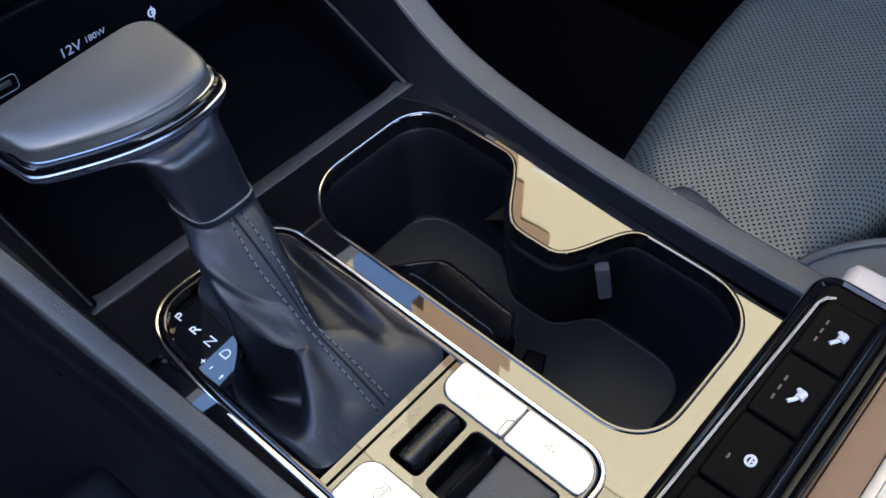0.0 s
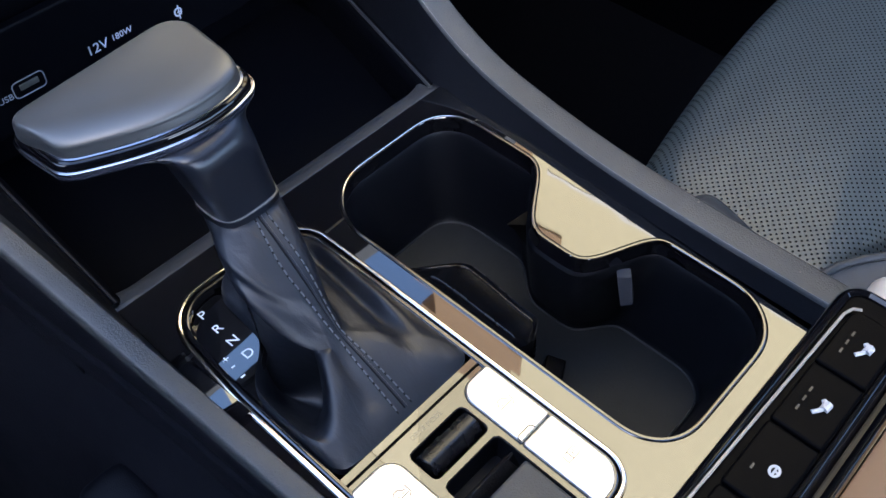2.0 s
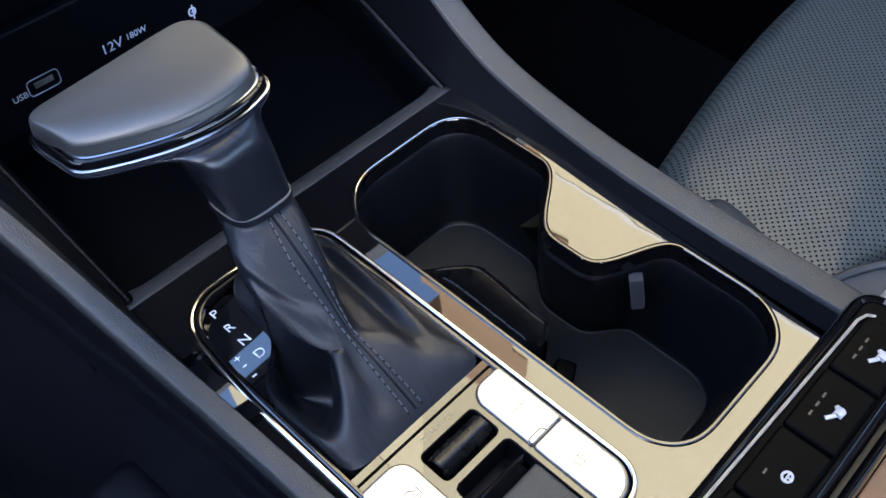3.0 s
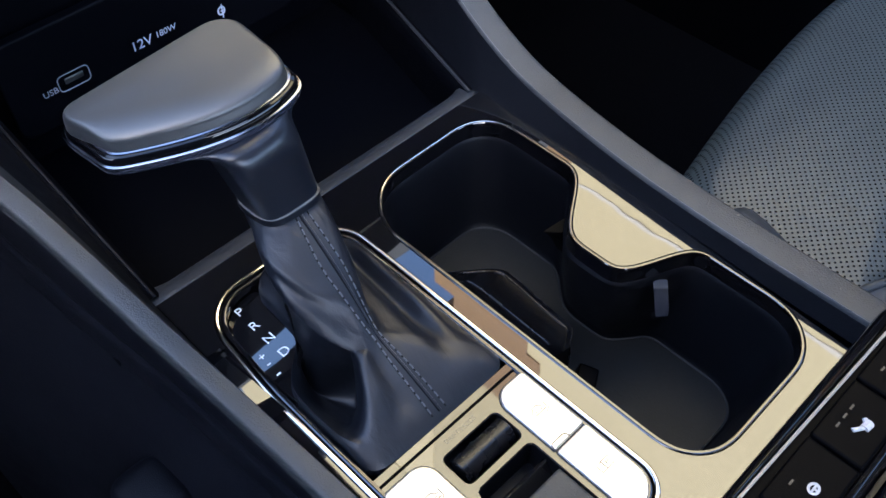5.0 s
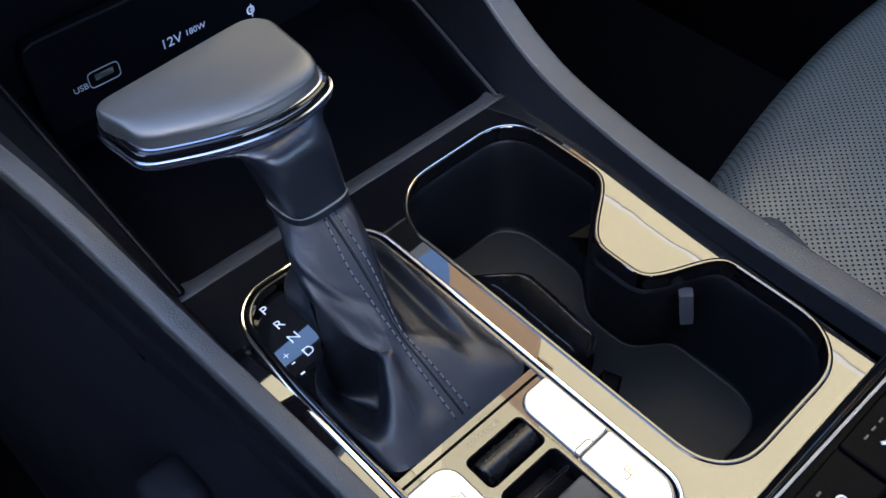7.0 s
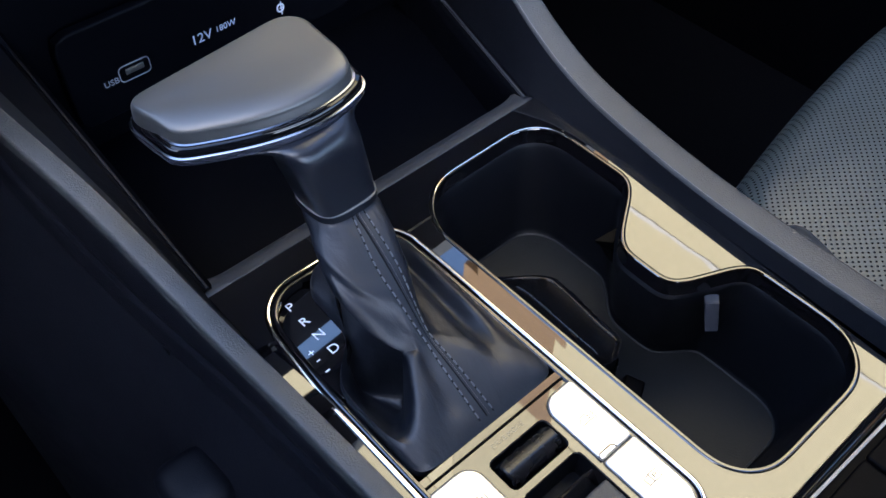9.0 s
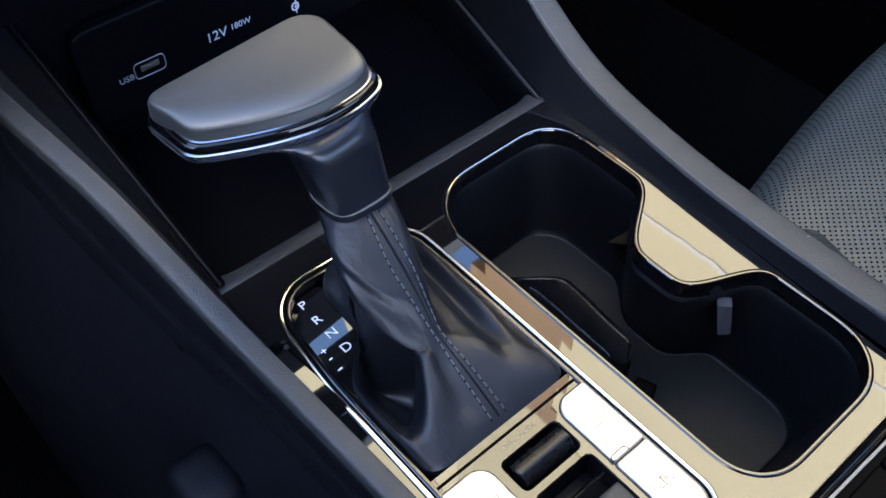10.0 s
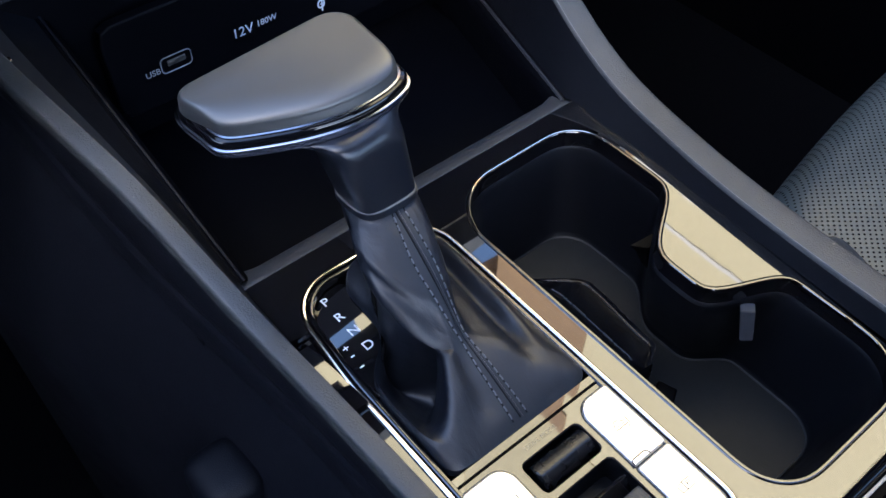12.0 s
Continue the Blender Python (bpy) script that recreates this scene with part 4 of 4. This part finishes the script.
for k, x0 in enumerate((4.75, 1.45, -1.85, -5.15)):
    line = rounded(x0, x0 + 3.2, -26.2, -24.15, (0.12, 0.5 if k == 0 else 0.1, 0.1, 0.12))
    bt = part("button", pillow(line, 4.3, 4.62, 0.12, 60), MATTE, armrest, "black seat heater button")
    cx, cy = x0 + 1.5, -25.35
    if k < 2:
        sym = join(tube([(cx - 0.36, cy + 0.20, 4.625), (cx - 0.15, cy + 0.05, 4.63), (cx + 0.05, cy - 0.06, 4.63)], 0.085, 8), tube([(cx - 0.02, cy - 0.08, 4.62), (cx + 0.2, cy - 0.10, 4.62), (cx + 0.34, cy - 0.12, 4.62)], 0.17, 8), tube([(cx + 0.26, cy - 0.02, 4.62), (cx + 0.38, cy + 0.1, 4.62)], 0.10, 8))
        part("icon", sym, HEAT, bt, "white seat heating symbol")
        for i in range(3):
            part("light_bar", box(cx - 0.5 + 0.5 * i - 0.13, cx - 0.5 + 0.5 * i + 0.13, -24.72, -24.64, 4.615, 4.628), DIM, bt, smooth=False)
    elif k == 2:
        circle = [(cx + 0.26 * math.cos(a), cy + 0.22 * math.sin(a)) for a in np.linspace(0, 2 * math.pi, 24, endpoint=False)]
        part("icon", join(ring(circle, 0.10, 4.6, 4.64, 0.01, 24), box(cx - 0.2, cx + 0.2, cy - 0.04, cy + 0.04, 4.6, 4.638), box(cx - 0.04, cx + 0.04, cy - 0.16, cy, 4.6, 4.638)), HEAT, bt, "white steering wheel heating symbol")
        part("light_bar", box(cx - 0.45, cx - 0.2, -24.72, -24.64, 4.615, 4.628), DIM, bt, smooth=False)
lid = spaced(rounded(-12, 9.3, -52, -26.95, (1, 0.8, 0.8, 1)), 200)
part("lid_edge", loft([lift(lid, 2.5), lift(lid, 4.1), lift(inset(lid, 0.1), 4.4), lift(inset(lid, 0.3), 4.55), lift(inset(lid, 0.42), 4.58), lift(inset(lid, 0.48), 4.45)]), RIM, armrest, "black edge of the armrest lid")
# The lid's brown reflection, painted as a band of its own.
part("lid_band", loft([lift(inset(lid, 0.46), 4.3), lift(inset(lid, 0.50), 4.50), lift(inset(lid, 0.60), 4.56), lift(inset(lid, 1.75), 4.60), lift(inset(lid, 1.80), 4.5)]), BROWN_REFLECTION, armrest, "lid band with a brown reflection put into its colour")
part("lid", loft([lift(inset(lid, 1.79), 4.3), lift(inset(lid, 1.82), 4.58), lift(inset(lid, 1.92), 4.64), lift(inset(lid, 2.2), 4.67)], cap_last=True), LID, armrest, "silver grey rear part of the armrest")
shell = spaced(rounded(9.45, 12.0, -52, -23.9, (0.6, 0.5, 0.25, 0.6)), 160)
part("shell_side", loft([lift(shell, 0.2), lift(shell, 2.6), lift(inset(shell, 0.06), 2.85), lift(inset(shell, 0.18), 3.05), lift(inset(shell, 0.36), 3.18), lift(inset(shell, 0.6), 3.22)], cap_last=True), SHELL, armrest, "pale satin shoulder of the armrest box")

# ---- passenger seat ----
seat = thing("passenger_seat", "dark grey leather passenger seat with perforated cushion", "seat")


def cushion(x0, x1, y0, y1, radii, ztop, roll, dome, low=-22, bow=0.0):
    """A padded block with a rolled edge; bow pulls the front edge back towards the console."""
    line = []
    for x, y in spaced(rounded(x0, x1, y0, y1, radii, 14), 240):
        mid = (y0 + y1) / 2
        if bow and y > mid:
            y -= bow * max(0.0, (42 - x) / 22) ** 1.6 * (y - mid) / (y1 - mid)
        line.append((x, y))
    loops = [lift(inset(line, 1.5), low), lift(inset(line, 0.2), ztop - roll * 1.4)]
    for k in range(0, 13):
        a = radians(90 * k / 12)
        loops.append(lift(inset(line, min(roll, 2.6) * (1 - math.cos(a))), ztop - roll + roll * math.sin(a)))
    edge = inset(line, min(roll, 2.6))
    cx, cy = (x0 + x1) / 2, (y0 + y1) / 2
    for k in range(1, 12):
        u = k / 12
        loops.append([(x + (cx - x) * u * 0.98, y + (cy - y) * u, ztop + dome * math.sin(math.pi / 2 * min(1.0, u * 1.5))) for x, y in edge])
    bm = loft(loops)
    bm.verts.ensure_lookup_table()
    last, mid = bm.verts[-240:], bm.verts.new((cx, cy, ztop + dome))
    for i in range(240):
        bm.faces.new((last[i], last[(i + 1) % 240], mid))
    return bm


part("cushion_front", cushion(15.8, 62, -23.3, -5.2, (3, 6, 5.0, 3), -5.2, 3.8, 0.5, -22, 2.9), SEAT_HOLES, seat, "perforated leather front of the cushion")
part("cushion_rear", cushion(17.0, 62, -75, -23.5, (2, 1.5, 1.5, 2), -5.6, 1.5, 0.2), SEAT, seat, "smooth leather rear of the cushion")
pipe = [(16.6 + 0.9 * k, -20.9 - 4.6 * (k / 8) ** 1.7 if k < 9 else -25.5 - 0.25 * (k - 8), -4.75 - 0.02 * k) for k in range(16)]
part("piping", tube(pipe, 0.24, 10), SEAT, seat, "raised leather piping")
rear_pad = []
for k, (x, y, z) in enumerate(pipe):
    rear_pad.append([(x, y, z - 0.1), (x - 0.2, y - 0.6, z - 0.25), (x - 0.6, y - 2.0, z - 0.4), (x - 1.0, y - 6, z - 0.3), (x - 1.0, y - 20, z - 0.2)])
part("cushion_bolster", loft(rear_pad, closed=False), SEAT, seat, "smooth leather panel behind the piping")
bol = []
for k in range(34):
    y = -12.5 - 0.30 * k
    g = math.sin(math.pi / 2 * min(1.0, (k + 1) / 6))
    cx = 15.95 - 0.05 * max(0, k - 6) ** 1.25
    bol.append([(cx + 2.2 * g * math.cos(a), y, -5.35 + 2.2 * g * math.sin(a)) for a in np.linspace(0, 2 * math.pi, 40, endpoint=False)])
part("bolster", loft(bol, True, True, True), SEAT, seat, "smooth leather side bolster")
part("base", box(19, 60, -70, -10, -38.2, -20, 2), SIDE, seat)

# ---- driver's side ----
dseat = thing("driver_seat", "black leather driver seat edge in deep shade", "seat")
part("cushion", cushion(-66, -17.5, -80, -9.0, (2, 6, 8, 2), -14, 4, 0.4, -26), LEATHER, dseat)
part("base", box(-62, -22, -75, -14, -38.2, -24, 2), SIDE, dseat)
buckle = thing("belt_buckle", "black seat belt buckle beside the driver seat", "seat belt buckle", at=(-15.2, -2.6, -7.2))
part("housing", box(-1.5, 1.6, -1.9, 1.9, -8, 0, 1.2, 5), SIDE, buckle)
part("stalk", box(-0.7, 0.7, -0.6, 0.6, -31.0, -7.9, 0.2), PLASTIC, buckle)
part("latch", box(-1.25, -0.85, -1.5, -1.2, -0.12, 0.06, 0.05), CHROME, buckle, "bright metal latch")
vent = thing("dash_trim", "small bright trim tip at the end of the console rail", "trim", at=(-14.3, 12.6, 7.3))
part("tip", box(-0.35, 0.35, -0.2, 0.2, -0.6, 0.3, 0.12, 3), CHROME, vent)
